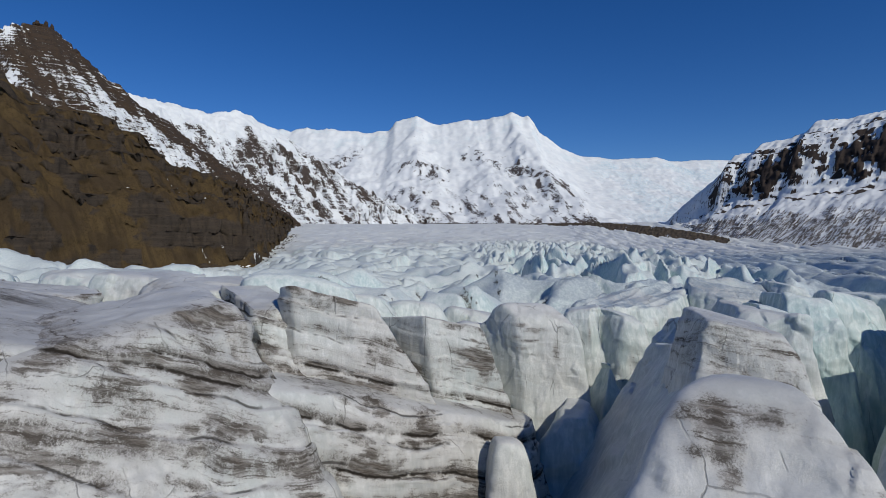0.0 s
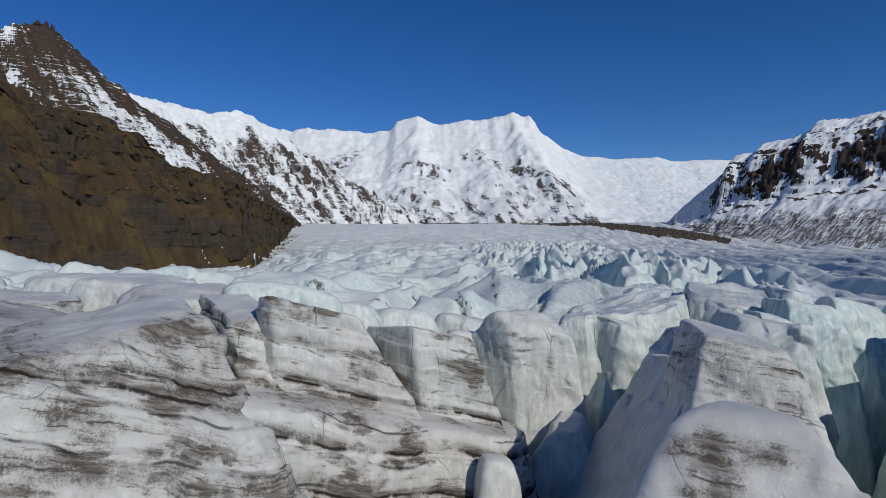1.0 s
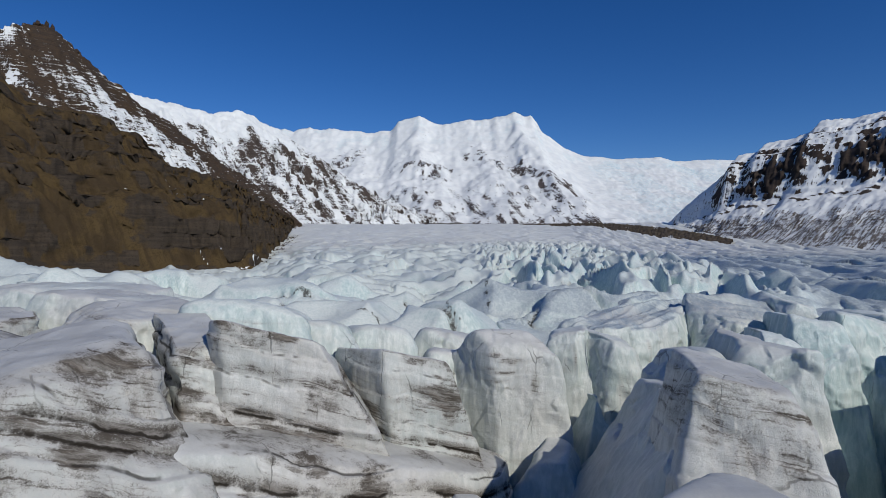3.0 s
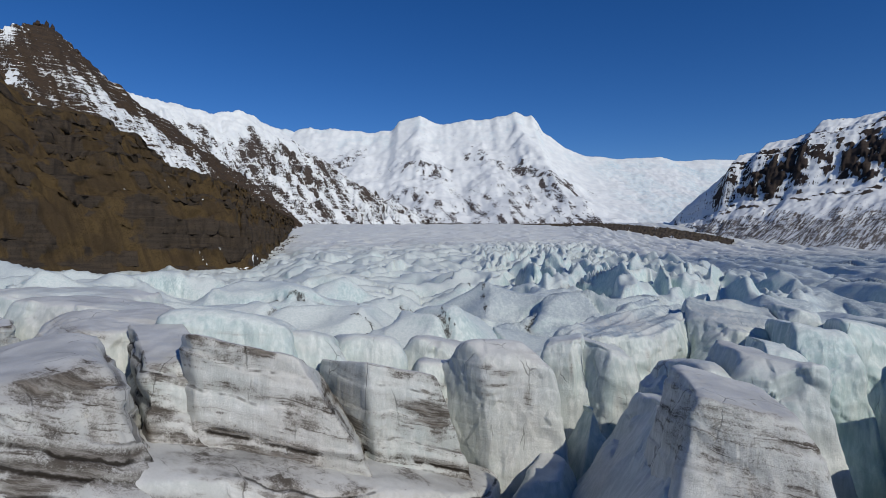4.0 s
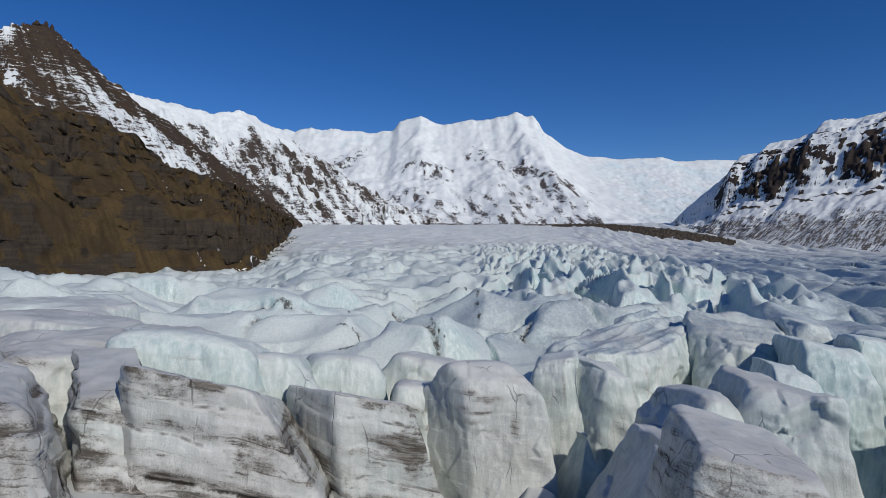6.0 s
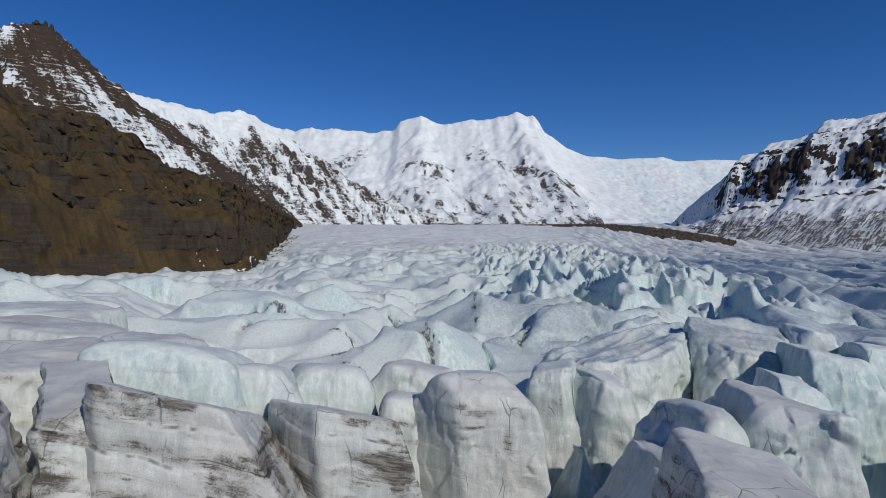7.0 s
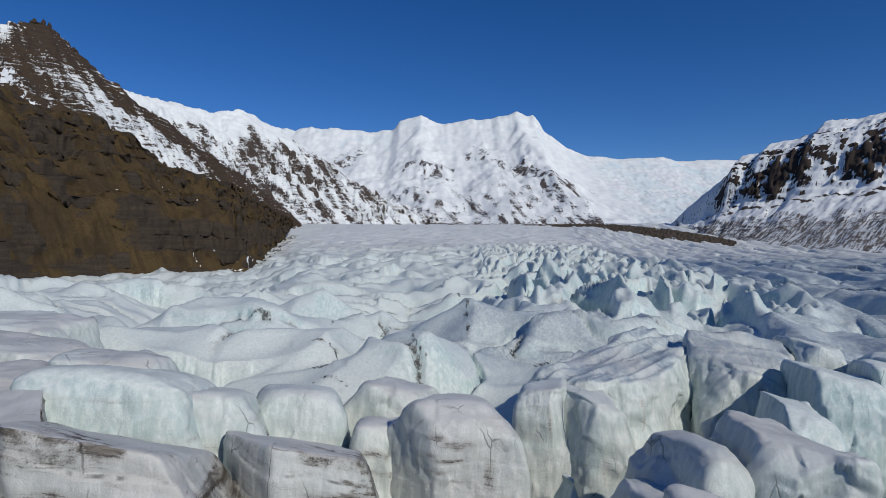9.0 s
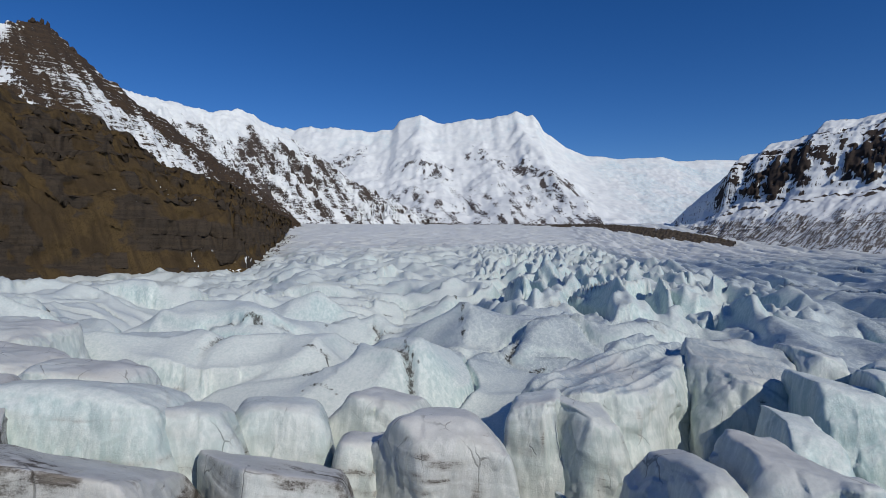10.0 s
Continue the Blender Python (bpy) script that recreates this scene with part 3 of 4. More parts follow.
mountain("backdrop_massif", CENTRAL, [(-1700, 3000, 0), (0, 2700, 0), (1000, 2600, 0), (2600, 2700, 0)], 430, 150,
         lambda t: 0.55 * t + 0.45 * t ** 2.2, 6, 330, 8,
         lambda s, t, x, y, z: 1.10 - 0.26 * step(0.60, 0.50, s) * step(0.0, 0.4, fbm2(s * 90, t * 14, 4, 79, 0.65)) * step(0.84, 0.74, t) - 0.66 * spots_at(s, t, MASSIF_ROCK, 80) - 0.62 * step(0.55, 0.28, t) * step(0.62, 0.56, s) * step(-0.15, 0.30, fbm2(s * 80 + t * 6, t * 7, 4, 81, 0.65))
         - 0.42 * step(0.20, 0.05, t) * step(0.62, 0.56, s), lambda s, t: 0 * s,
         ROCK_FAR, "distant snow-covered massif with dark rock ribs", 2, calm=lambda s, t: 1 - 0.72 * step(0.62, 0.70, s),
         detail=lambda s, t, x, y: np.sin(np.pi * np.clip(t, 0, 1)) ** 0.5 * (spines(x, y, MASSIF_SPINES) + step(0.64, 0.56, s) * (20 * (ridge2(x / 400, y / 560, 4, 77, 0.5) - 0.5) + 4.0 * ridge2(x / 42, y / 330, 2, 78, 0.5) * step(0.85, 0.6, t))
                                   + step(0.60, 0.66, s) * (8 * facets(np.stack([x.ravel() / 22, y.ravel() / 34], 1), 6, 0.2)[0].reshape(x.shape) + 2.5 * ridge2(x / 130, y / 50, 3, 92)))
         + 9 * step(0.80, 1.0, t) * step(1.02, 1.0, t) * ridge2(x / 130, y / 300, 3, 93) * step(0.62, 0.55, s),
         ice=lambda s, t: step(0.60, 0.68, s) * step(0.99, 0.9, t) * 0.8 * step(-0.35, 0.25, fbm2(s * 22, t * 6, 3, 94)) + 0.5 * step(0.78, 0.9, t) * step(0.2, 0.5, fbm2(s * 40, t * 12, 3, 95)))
mountain("mountain_spur", [(-1296, 2008, 563), (-1194, 2008, 543), (-1113, 2008, 526), (-1031, 2008, 508), (-953, 2058, 498), (-892, 2108, 484), (-847, 2158, 497),
         (-811, 2208, 515), (-773, 2258, 504), (-748, 2308, 482), (-712, 2358, 471), (-649, 2388, 426), (-558, 2408, 369), (-464, 2428, 303), (-371, 2458, 235),
         (-253, 2508, 174), (-126, 2508, 118), (1, 2508, 70)], [(-800, 1500, 0), (-500, 1650, 5), (-250, 1850, 10), (30, 2250, 10)], 350, 145,
         lambda t: 0.7 * t + 0.3 * t * t, 40, 80, 6,
         lambda s, t, x, y, z: 0.66 + 0.70 * step(0.70, 0.92, t + 0.2 * fbm2(s * 12, t * 3, 3, 86)) * step(0.62, 0.40, s) + 0.55 * fbm2(s * 26 + t * 2.5, t * 2.2, 3, 89), lambda s, t: 0 * s, ROCK_SPUR,
         "snowy mountain spur speckled with dark ledges", 5, stairs=(20, 0.35, lambda s, t: step(0.9, 0.6, t)))
PEAK_SNOW = [(0.205, 0.655, 0.010, 0.03), (0.232, 0.52, 0.008, 0.04)]
mountain("mountain_peak", [(-957, 908, 289), (-827, 908, 324), (-716, 908, 351), (-714, 928, 363), (-713, 958, 377), (-701, 988, 387), (-685, 1008, 372), (-658, 1028, 343),
         (-629, 1048, 309), (-614, 1068, 299), (-599, 1088, 277), (-576, 1108, 260), (-568, 1158, 250), (-557, 1208, 228), (-542, 1258, 215), (-511, 1308, 186),
         (-494, 1408, 157), (-469, 1508, 119), (-450, 1658, 69)], [(-600, 480, 40), (-420, 560, 40), (-350, 700, 20), (-300, 1000, 5), (-320, 1500, 0)], 350, 175,
         lambda t: 0.75 * t + 0.25 * t * t, 14, 40, 4,
         lambda s, t, x, y, z: 0.27 - 0.02 * step(0.34, 0.26, s) + 0.50 * step(0.82, 0.69, t + 0.09 * fbm2(s * 40, t * 5, 3, 84)) * step(0.27, 0.345, s) * step(0.60, 0.48, s) * step(0.28, 0.46, t + 0.06 * fbm2(s * 60, t * 3, 3, 82))
         + 0.30 * fbm2(s * 60, t * 3, 3, 83) + 0.7 * spots_at(s, t, PEAK_SNOW, 90) + 0.6 * step(0.88, 0.95, t) * step(0.26, 0.235, s) - 0.16 * step(0.47, 0.56, s) * step(0.98, 0.85, t) + 0.06 * step(0.80, 0.92, t) * step(0.5, 0.6, s),
         lambda s, t: 0.35 + 0.6 * step(0.5, 0.35, t) + 0.5 * fbm2(s * 20, t * 6, 3, 85), ROCK_TOP,
         "steep rocky mountain peak streaked with snow", 8, stairs=(11, 0.55, lambda s, t: step(0.40, 0.30, s) + step(0.68, 0.82, t)))


def crag_places(s, t):
    """Where dark rock breaks through the brown slope."""
    band = step(0.27, 0.31, s) * step(0.085, 0.115, t) * step(0.235, 0.19, t + 0.03 * fbm2(s * 30, 0 * t, 2, 71))
    broken = step(0.12, 0.34, fbm2(s * 17 + t * 2, t * 9, 4, 72, 0.6)) + step(0.2, 0.36, fbm2(s * 38, t * 22, 3, 73)) * step(0.3, 0.6, t)
    low = step(-0.1, 0.2, fbm2(s * 28, t * 14, 3, 74)) * step(0.085, 0.05, t) * step(0.30, 0.26, s)
    return np.clip(band + broken + low, 0, 1)


FOOT_SNOW = [(0.283, 0.31, 0.004, 0.02), (0.352, 0.045, 0.007, 0.022), (0.372, 0.085, 0.008, 0.008), (0.41, 0.06, 0.014, 0.022), (0.395, 0.015, 0.014, 0.008), (0.43, 0.10, 0.008, 0.01), (0.335, 0.42, 0.010, 0.010), (0.36, 0.36, 0.010, 0.007)]
mountain("mountain_foothill", [(-550, 528, 204), (-485, 538, 188), (-429, 548, 167), (-414, 558, 152), (-394, 568, 143), (-372, 578, 143), (-349, 588, 134), (-328, 608, 116),
         (-314, 648, 95), (-304, 698, 92), (-289, 748, 84), (-281, 808, 74), (-278, 888, 64), (-286, 1008, 50), (-293, 1088, 45)],
         [(-420, 300, -5), (-318, 400, -20), (-284, 470, -24), (-235, 520, -24), (-185, 560, -22), (-235, 800, -5), (-290, 1080, 35)], 360, 180,
         lambda t: 0.60 * t + 0.22 * step(0.02, 0.24, t) + 0.18 * t * t, 19, 62, 1.5,
         lambda s, t, x, y, z: -0.70 + 0.62 * step(0.93, 1.0, t) * step(0.12, 0.2, s) + 1.7 * spots_at(s, t, FOOT_SNOW, 85) + 0.55 * step(0.35, 0.6, fbm2(s * 50, t * 40, 3, 98)) * step(0.32, 0.42, s) * step(0.2, 0.3, t),
         lambda s, t: 0.95 - 1.0 * crag_places(s, t) - 0.35 * step(0.30, 0.36, s) * step(0.09, 0.07, t) * step(0.1, 0.3, fbm2(s * 40, t * 20, 2, 70)), ROCK_NEAR,
         "dark brown moss-covered mountainside above the glacier", 12, stairs=(15, 0.9, lambda s, t: np.clip(crag_places(s, t), 0.12, 1)),
         push=lambda s, t: step(0.02, 0.1, t) * step(1.0, 0.9, t) * (7 * crag_places(s, t) * (0.4 + facets(np.stack([s.ravel() * 90, t.ravel() * 14], 1), 4, 0.2)[0].reshape(s.shape)) + 5 * fbm2(s * 60, t * 14, 4, 75)))
CLIFFS = [(0.280, 0.69, 0.020, 0.05), (0.318, 0.735, 0.018, 0.055), (0.235, 0.655, 0.016, 0.020), (0.43, 0.69, 0.030, 0.035), (0.482, 0.71, 0.028, 0.050), (0.57, 0.72, 0.05, 0.05)]


def cliff_places(s, t):
    big = spots_at(s, t, CLIFFS, 60)
    ledges = step(0.12, 0.36, fbm2(s * 34 + t * 3, t * 30, 4, 88, 0.65)) * step(0.60, 0.66, t) * step(0.93, 0.84, t) * step(0.12, 0.18, s)
    low = step(0.30, 0.45, fbm2(s * 30, t * 24, 3, 63)) * step(0.44, 0.50, t) * step(0.62, 0.58, t)
    rim = step(0.2, 0.4, fbm2(s * 40, t * 10, 3, 64)) * step(0.97, 0.99, t)
    return np.clip(np.maximum(big, 0.9 * ledges) + low + rim, 0, 1)


mountain("mountain_cliffs", [(571, 1508, 27), (600, 1488, 57), (629, 1468, 92), (670, 1448, 131), (711, 1428, 175), (722, 1408, 198), (730, 1398, 219), (773, 1388, 226),
         (783, 1378, 242), (831, 1358, 251), (872, 1338, 263), (888, 1328, 288), (917, 1308, 288), (948, 1298, 289), (994, 1278, 300), (1075, 1238, 322),
         (1196, 1188, 333), (1500, 900, 340)], [(533, 1408, 10), (524, 1208, -5), (508, 1008, -20), (527, 858, -20), (553, 708, -20), (614, 560, -20), (900, 300, -20)], 380, 165,
         lambda t: 0.46 * t + 0.26 * step(0.58, 0.80, t) + 0.28 * t ** 1.5, 10, 75, 4,
         lambda s, t, x, y, z: 0.86 - 0.42 * step(0.48, 0.26, t + 0.10 * fbm2(s * 16 + t * 10, t * 3, 3, 87)) - 0.10 * step(0.60, 0.5, t) + 0.30 * step(0.85, 0.95, t) - 0.85 * cliff_places(s, t),
         lambda s, t: np.where(t < 0.56, 1.3 - 0.9 * cliff_places(s, t), 0) + 0 * s, ROCK_RIGHT, "snow-dusted mountain with dark cliffs above grey scree", 17,
         calm=lambda s, t: 0.35 + 0.35 * step(0.55, 0.66, t) * step(0.98, 0.85, t), stairs=(16, 0.4, lambda s, t: step(0.55, 0.62, t) * step(0.98, 0.90, t) * step(0.16, 0.25, s)),
         push=lambda s, t: step(0.55, 0.62, t) * step(1.0, 0.86, t) * (11 * spots_at(s, t, CLIFFS, 60) + cliff_places(s, t) * (5 * facets(np.stack([s.ravel() * 70, t.ravel() * 9], 1), 5, 0.05)[0].reshape(s.shape))))
mountain("ground_moraine", [(-60, 1640, 55), (18, 1608, 54), (170, 1508, 49), (300, 1408, 49), (366, 1338, 48), (420, 1258, 41), (456, 1158, 33), (494, 1088, 22), (518, 1008, 9)],
         [(-60, 1600, 40), (18, 1560, 38), (150, 1460, 26), (270, 1370, 22), (330, 1290, 18), (375, 1200, 8), (410, 1110, 0), (450, 1030, -8), (480, 950, -14)], 420, 40,
         lambda t: t, 2.6, 11, 1.8, lambda s, t, x, y, z: -0.20 + 0.6 * fbm2(x / 22, y / 22, 3, 91), lambda s, t: 0.5 + 0.6 * fbm2(s * 60, t * 2, 3, 92), ROCK_PLAIN,
         "low brown rubble moraine along the glacier", 23, back=3.0)


# ---------------------------------------------------------------- ice blocks
def unit(az, el):
    a, e = radians(az), radians(el)
    return np.array([math.cos(a) * math.cos(e), math.sin(a) * math.cos(e), math.sin(e)])


def cube_sphere(n):
    g = np.tan(np.linspace(-1, 1, n) * math.pi / 4)
    a, b = [q.ravel() for q in np.meshgrid(g, g)]
    one = np.ones_like(a)
    sides = [(one, a, b), (-one, -a, b), (-a, one, b), (a, -one, b), (-b, a, one), (b, a, -one)]
    verts = np.concatenate([np.stack(q, 1) for q in sides])
    quads = np.concatenate([grid_quads(n, n) + i * n * n for i in range(6)])
    key = np.round(verts / np.linalg.norm(verts, axis=1)[:, None], 5)
    _, first, back = np.unique(key, axis=0, return_index=True, return_inverse=True)
    return verts[first], back.ravel()[quads]


FOOT = -15.5


def ice_block(x, y, top, hw, hd, yaw=0, lean=(8, 8, 8, 8), tilt=(0, 0), cuts=(), sharp=12, n=44, dirt=0.6, blue=0.25, rough=1.0, strike=(0.25, 0.1), seed=1,
              label="", name="ice_block", foot=FOOT, worn=3, seams=(), chips=1.0, pits=(), flutes=0.045, stains=(), scour=0.0, bedding=1.9, smears=()):
    """A serac: flat faces that meet in worn edges. hw, hd: half width and depth near the top, or right and left, back
    and front;
    lean: how far the right, back, left and front faces lean inwards, in degrees; tilt: bearing and degrees of the top;
    cuts: further faces as bearing, rise and distance from 7 m below the top; strike: dip of its layers along x and y;
    worn: chamfers;
    seams: depths below the top of heavy grit seams; chips: how broken its faces are;
    pits: hollows as place, radius and depth, coloured black for cave shade and grit; flutes: depth of the melt flutes;
    stains: grit smears as place, width, height and strength; scour: how bare the wind has swept its top;
    smears: soft grit bands along the layers as depth below the top, half thickness and strength."""
    pick = random.Random(seed)
    tall = top - foot
    up = min(tall / 2, 5.0)      # the middle lies this far below the top
    cz = top - up
    reach = (hw if isinstance(hw, tuple) else (hw, hw)), (hd if isinstance(hd, tuple) else (hd, hd))
    side = [reach[0][0], reach[1][0], reach[0][1], reach[1][1]]
    faces = []
    for k in range(4):
        u = unit(yaw + k * 90, lean[k])
        faces.append((u, side[k] * math.cos(radians(lean[k])) + u[2] * (up - 3)))
    faces += [(unit(tilt[0], 90 - tilt[1]), up * math.cos(radians(tilt[1]))), (np.array([0, 0, -1.0]), tall - up)]
    for a, e, d in cuts:
        u = unit(a, e)
        faces.append((u, d + u[2] * (up - 7)))
    for _ in range(worn):
        a, e = pick.uniform(0, 360), pick.uniform(18, 55)
        u = unit(a, e)
        far = abs(math.cos(radians(a - yaw))) * side[0] + abs(math.sin(radians(a - yaw))) * side[1]
        faces.append((u, far * math.cos(radians(e)) + u[2] * up - pick.uniform(0.3, 1.2) * min(side) * 0.45))
    dirs, quads = cube_sphere(n)
    c, s_ = math.cos(radians(yaw)), math.sin(radians(yaw))
    q = dirs * (max(reach[0]), max(reach[1]), up)
    d = np.stack([q[:, 0] * c - q[:, 1] * s_, q[:, 0] * s_ + q[:, 1] * c, q[:, 2]], 1)
    d /= np.linalg.norm(d, axis=1)[:, None]
    N, D = np.array([f[0] for f in faces]), np.array([f[1] for f in faces])
    k = np.maximum(d @ N.T / D, 0)
    radius = (k ** sharp).sum(1) ** (-1 / sharp)
    p = d * radius[:, None]
    nrm = ((k / k.max(1)[:, None]) ** (sharp - 1) / D) @ N
    nrm /= np.linalg.norm(nrm, axis=1)[:, None]
    w = p + (x, y, cz)
    steepness = step(0.97, 0.72, np.abs(nrm[:, 2]))
    chip = facets(w / (4.6, 4.6, 6.5), seed)[0]
    chip2 = facets(w / (1.7, 1.7, 2.2), seed + 40)[0]
    layer = w[:, 2] + strike[0] * w[:, 0] + strike[1] * w[:, 1] + 0.5 * fbm3(w / 9, 2, seed) + 0.25 * chip
    run = (w[:, 0] + 0.6 * w[:, 1]) / 9 + seed * 5.7
    offs = [layer - (top + strike[0] * x + strike[1] * y - depth) for depth in seams] + [np.full(len(w), 9.0)] * (3 - len(seams))
    nearest = np.min(np.abs(offs), 0)      # distance to the nearest heavy seam
    bed = layer / bedding + 0.5 * perlin2(run * 0.8, layer / 9, seed + 31) + 0.12 * perlin2(run * 4, layer / 3, seed + 32)
    part_ = bed - np.floor(bed)
    tread = (part_ - 0.5) * step(1.0, 0.88, part_) * step(-0.35, 0.25, perlin2(np.floor(bed) * 3.7, run * 1.6, seed + 33))
    big = fbm3(w / 4.5, 2, seed + 2)
    mid = fbm3(w * (1, 1, 0.5) / 1.1, 3, seed + 4)
    flute = 1 - 2 * np.abs(perlin3(w * (0.9, 0.9, 0.10), seed + 8))
    shelf = perlin2(layer / 1.5, run * 0.3, seed + 5) + 0.4 * perlin2(layer / 0.8, run * 0.6, seed + 7)
    move = rough * ((0.16 + 0.55 * blue) * big + 0.09 * mid + chips * (0.95 * chip * (0.25 + 0.75 * steepness) + 0.26 * chip2 * (0.15 + 0.85 * steepness)) + flutes * flute * steepness
                    + steepness * ((0.05 + 0.08 * dirt) * shelf + 0.42 * dirt ** 2 * tread) - 0.16 * step(0.5, 0.0, nearest) * steepness)
    if scour:      # wind-cut flutes along its top
        along_top, across = (w[:, 0] - x) * c + (w[:, 1] - y) * s_, (w[:, 1] - y) * c - (w[:, 0] - x) * s_
        move = move + scour * (1 - steepness) * (0.50 * ridge2(across / 3.4 + 0.05 * along_top, along_top / 16, 2, seed + 70, 0.5) - 0.35)
    hollow = np.zeros(len(w))
    for px, py, pz, r, deep in pits:
        near_ = np.stack([w[:, 0] - px, w[:, 1] - py, 0 * big if pz is None else 0.7 * (w[:, 2] - pz)], 1) / r + 0.35 * np.stack([big, mid, chip2], 1)
        pit = np.exp(-(near_ ** 2).sum(1) ** 1.5)
        # the dark of a small cave is put into the colour here, with its grit
        hollow = np.maximum(hollow, pit * min(1.0, deep * 4))
        move = move - deep * pit
    w = w + nrm * move[:, None]
    base = np.array([x, y, foot])
    level = np.full(len(w), dirt)
    grime_shade = hollow
    smudge = np.zeros(len(w))
    for px, py, pz, r, tall_, much in stains:
        away = np.stack([w[:, 0] - px, w[:, 1] - py, 0 * big if pz is None else w[:, 2] - pz], 1) / (r, r, tall_) + 0.5 * np.stack([big, mid, big], 1)
        smudge = np.maximum(smudge, much * np.exp(-(away ** 2).sum(1)))
    for depth, thick, much in smears:
        bend = (layer - (top + strike[0] * x + strike[1] * y - depth)) / thick + 0.5 * mid
        smudge = np.maximum(smudge, 1.35 * much * np.exp(-bend ** 2) * np.clip(0.62 + 0.6 * perlin2(run * 2.2, layer / 3, seed + 60), 0, 1))
    tint = np.clip(blue + 0.3 * perlin3(w / 6, seed + 14), 0, 1)
    me = mesh_from(name, w - base, quads, ICE)
    # the snowy top and the bare sides are parts of their own
    vn = np.zeros(len(w) * 3, np.float32)
    me.vertex_normals.foreach_get("vector", vn)
    vn = vn.reshape(-1, 3)
    high = (nrm[:, 2] + 0.03 * perlin3(w / 3.5, seed + 24))[quads].mean(1) > 0.80
    thing = new(name)
    thing.location = base
    for part_name, keep in (("snow_cap", high), ("ice_body", ~high & (nrm[:, 2][quads].mean(1) > -0.9))):
        if not keep.any():
            continue
        used, flat = np.unique(quads[keep], return_inverse=True)
        piece = mesh_from(part_name, (w - base)[used], flat.reshape(-1, 4), ICE, blue=tint[used], scour=np.full(len(used), scour), dirt=level[used], grime_shade=grime_shade[used], layer=layer[used], run=run[used], seam_a=offs[0][used], seam_b=offs[1][used], seam_c=offs[2][used], bed=bed[used], stain=smudge[used], fresh=np.zeros(len(used)))
        piece.normals_split_custom_set_from_vertices(vn[used].tolist())
        part(part_name, piece, thing, "wind-packed snow cap" if part_name == "snow_cap" else "")
    bpy.data.meshes.remove(me)
    return tagged(thing, label or ("grit-banded white ice block" if dirt > 0.5 else "smooth pale blue-white ice block") + " at a crevasse", "ice block", "ice blocks of the glacier front")

# the long grit-layered wall that dips towards the clefts, the dome at its high end and the blocks that stand in line with it
WALL = (0.25, 0.16)
ice_block(-13, 42, 0.9, (20, 24), (7, 26), 0, (12, 5, 5, 30), (33, 16.6), [(-45, 38, 12.1), (-52, 10, 12.6), (-20, 20, 17.5)], 26, 136, 1.0, 0.1, 0.8, WALL, 1,
          "long ice wall banded with black grit", "ice_wall", worn=0, seams=(-0.2, 1.6, 4.0), chips=0.4, flutes=0.10, smears=[(-0.1, 0.35, 0.9), (1.5, 0.35, 0.7), (2.8, 0.30, 0.6), (4.1, 0.5, 1.0), (5.6, 0.6, 1.2), (-1.6, 0.6, 0.9), (-3.0, 0.6, 0.7)],
          pits=[(-13.1, 27.6, None, 0.55, 0.6), (-18.4, 23.8, None, 0.7, 0.5), (-13.6, 26.3, None, 0.75, 0.6), (-12.0, 26.9, None, 0.6, 0.6), (-14.6, 25.6, None, 0.5, 0.4), (-10.6, 28.3, None, 0.5, 0.5), (-9.2, 30.2, None, 0.35, 0.3)],
          stains=[(-13.6, 29.4, None, 1.8, 1, 1.0), (-11.4, 32.4, None, 1.8, 1, 0.9), (-13.2, 26.8, None, 0.7, 1, 1.6), (-12.0, 27.0, None, 1.0, 1, 1.2), (-15.4, 25.4, None, 1.2, 1, 1.1), (-18.0, 23.4, None, 0.9, 1, 1.4), (-20.5, 22.0, None, 1.2, 1, 1.0),
                  (-8.4, 31.3, 0.1, 1.8, 0.22, 1.0), (-6.6, 32.2, -1.2, 2.0, 0.22, 1.2), (-8.6, 30.0, -2.0, 1.8, 0.25, 1.1), (-4.6, 33.2, -3.1, 2.2, 0.25, 1.2), (-8.4, 29.9, -3.6, 2.4, 0.5, 1.1),
                  (-7.8, 35.6, 1.0, 1.8, 0.5, 1.2), (-5.0, 37.0, 0.4, 1.8, 0.5, 1.3), (-2.0, 38.2, -0.6, 1.8, 0.5, 1.3), (2.0, 41.6, -2.4, 2.0, 0.5, 1.2), (-1.5, 36.2, -2.6, 0.3, 1.2, 1.1), (-16.6, 28.0, 3.6, 0.9, 0.6, 1.0)])
ice_block(-21.5, 32.5, 5.4, (9.5, 16), (7, 14), 35, (22, 15, 5, 20), (-140, 9), [(-45, 38, 9.3)], 12, 104, 1.0, 0.1, 0.8, WALL, 2,
          "broad snow-topped ice dome with black grit seams", "ice_dome", worn=0, seams=(0.4, 1.1), chips=0.55, smears=[(0.8, 1.0, 1.5), (2.6, 0.7, 1.2), (4.4, 0.8, 1.1)],
          stains=[(-14.3, 32.0, None, 1.1, 1, 1.1), (-13.2, 33.4, None, 0.9, 1, 1.2), (-13.4, 30.4, None, 1.5, 1, 1.3), (-15.6, 28.8, None, 1.3, 1, 0.9), (-12.2, 32.4, None, 1.2, 1, 1.3), (-17.6, 26.8, None, 1.2, 1, 0.8), (-14.6, 26.6, None, 1.2, 1, 1.1)])
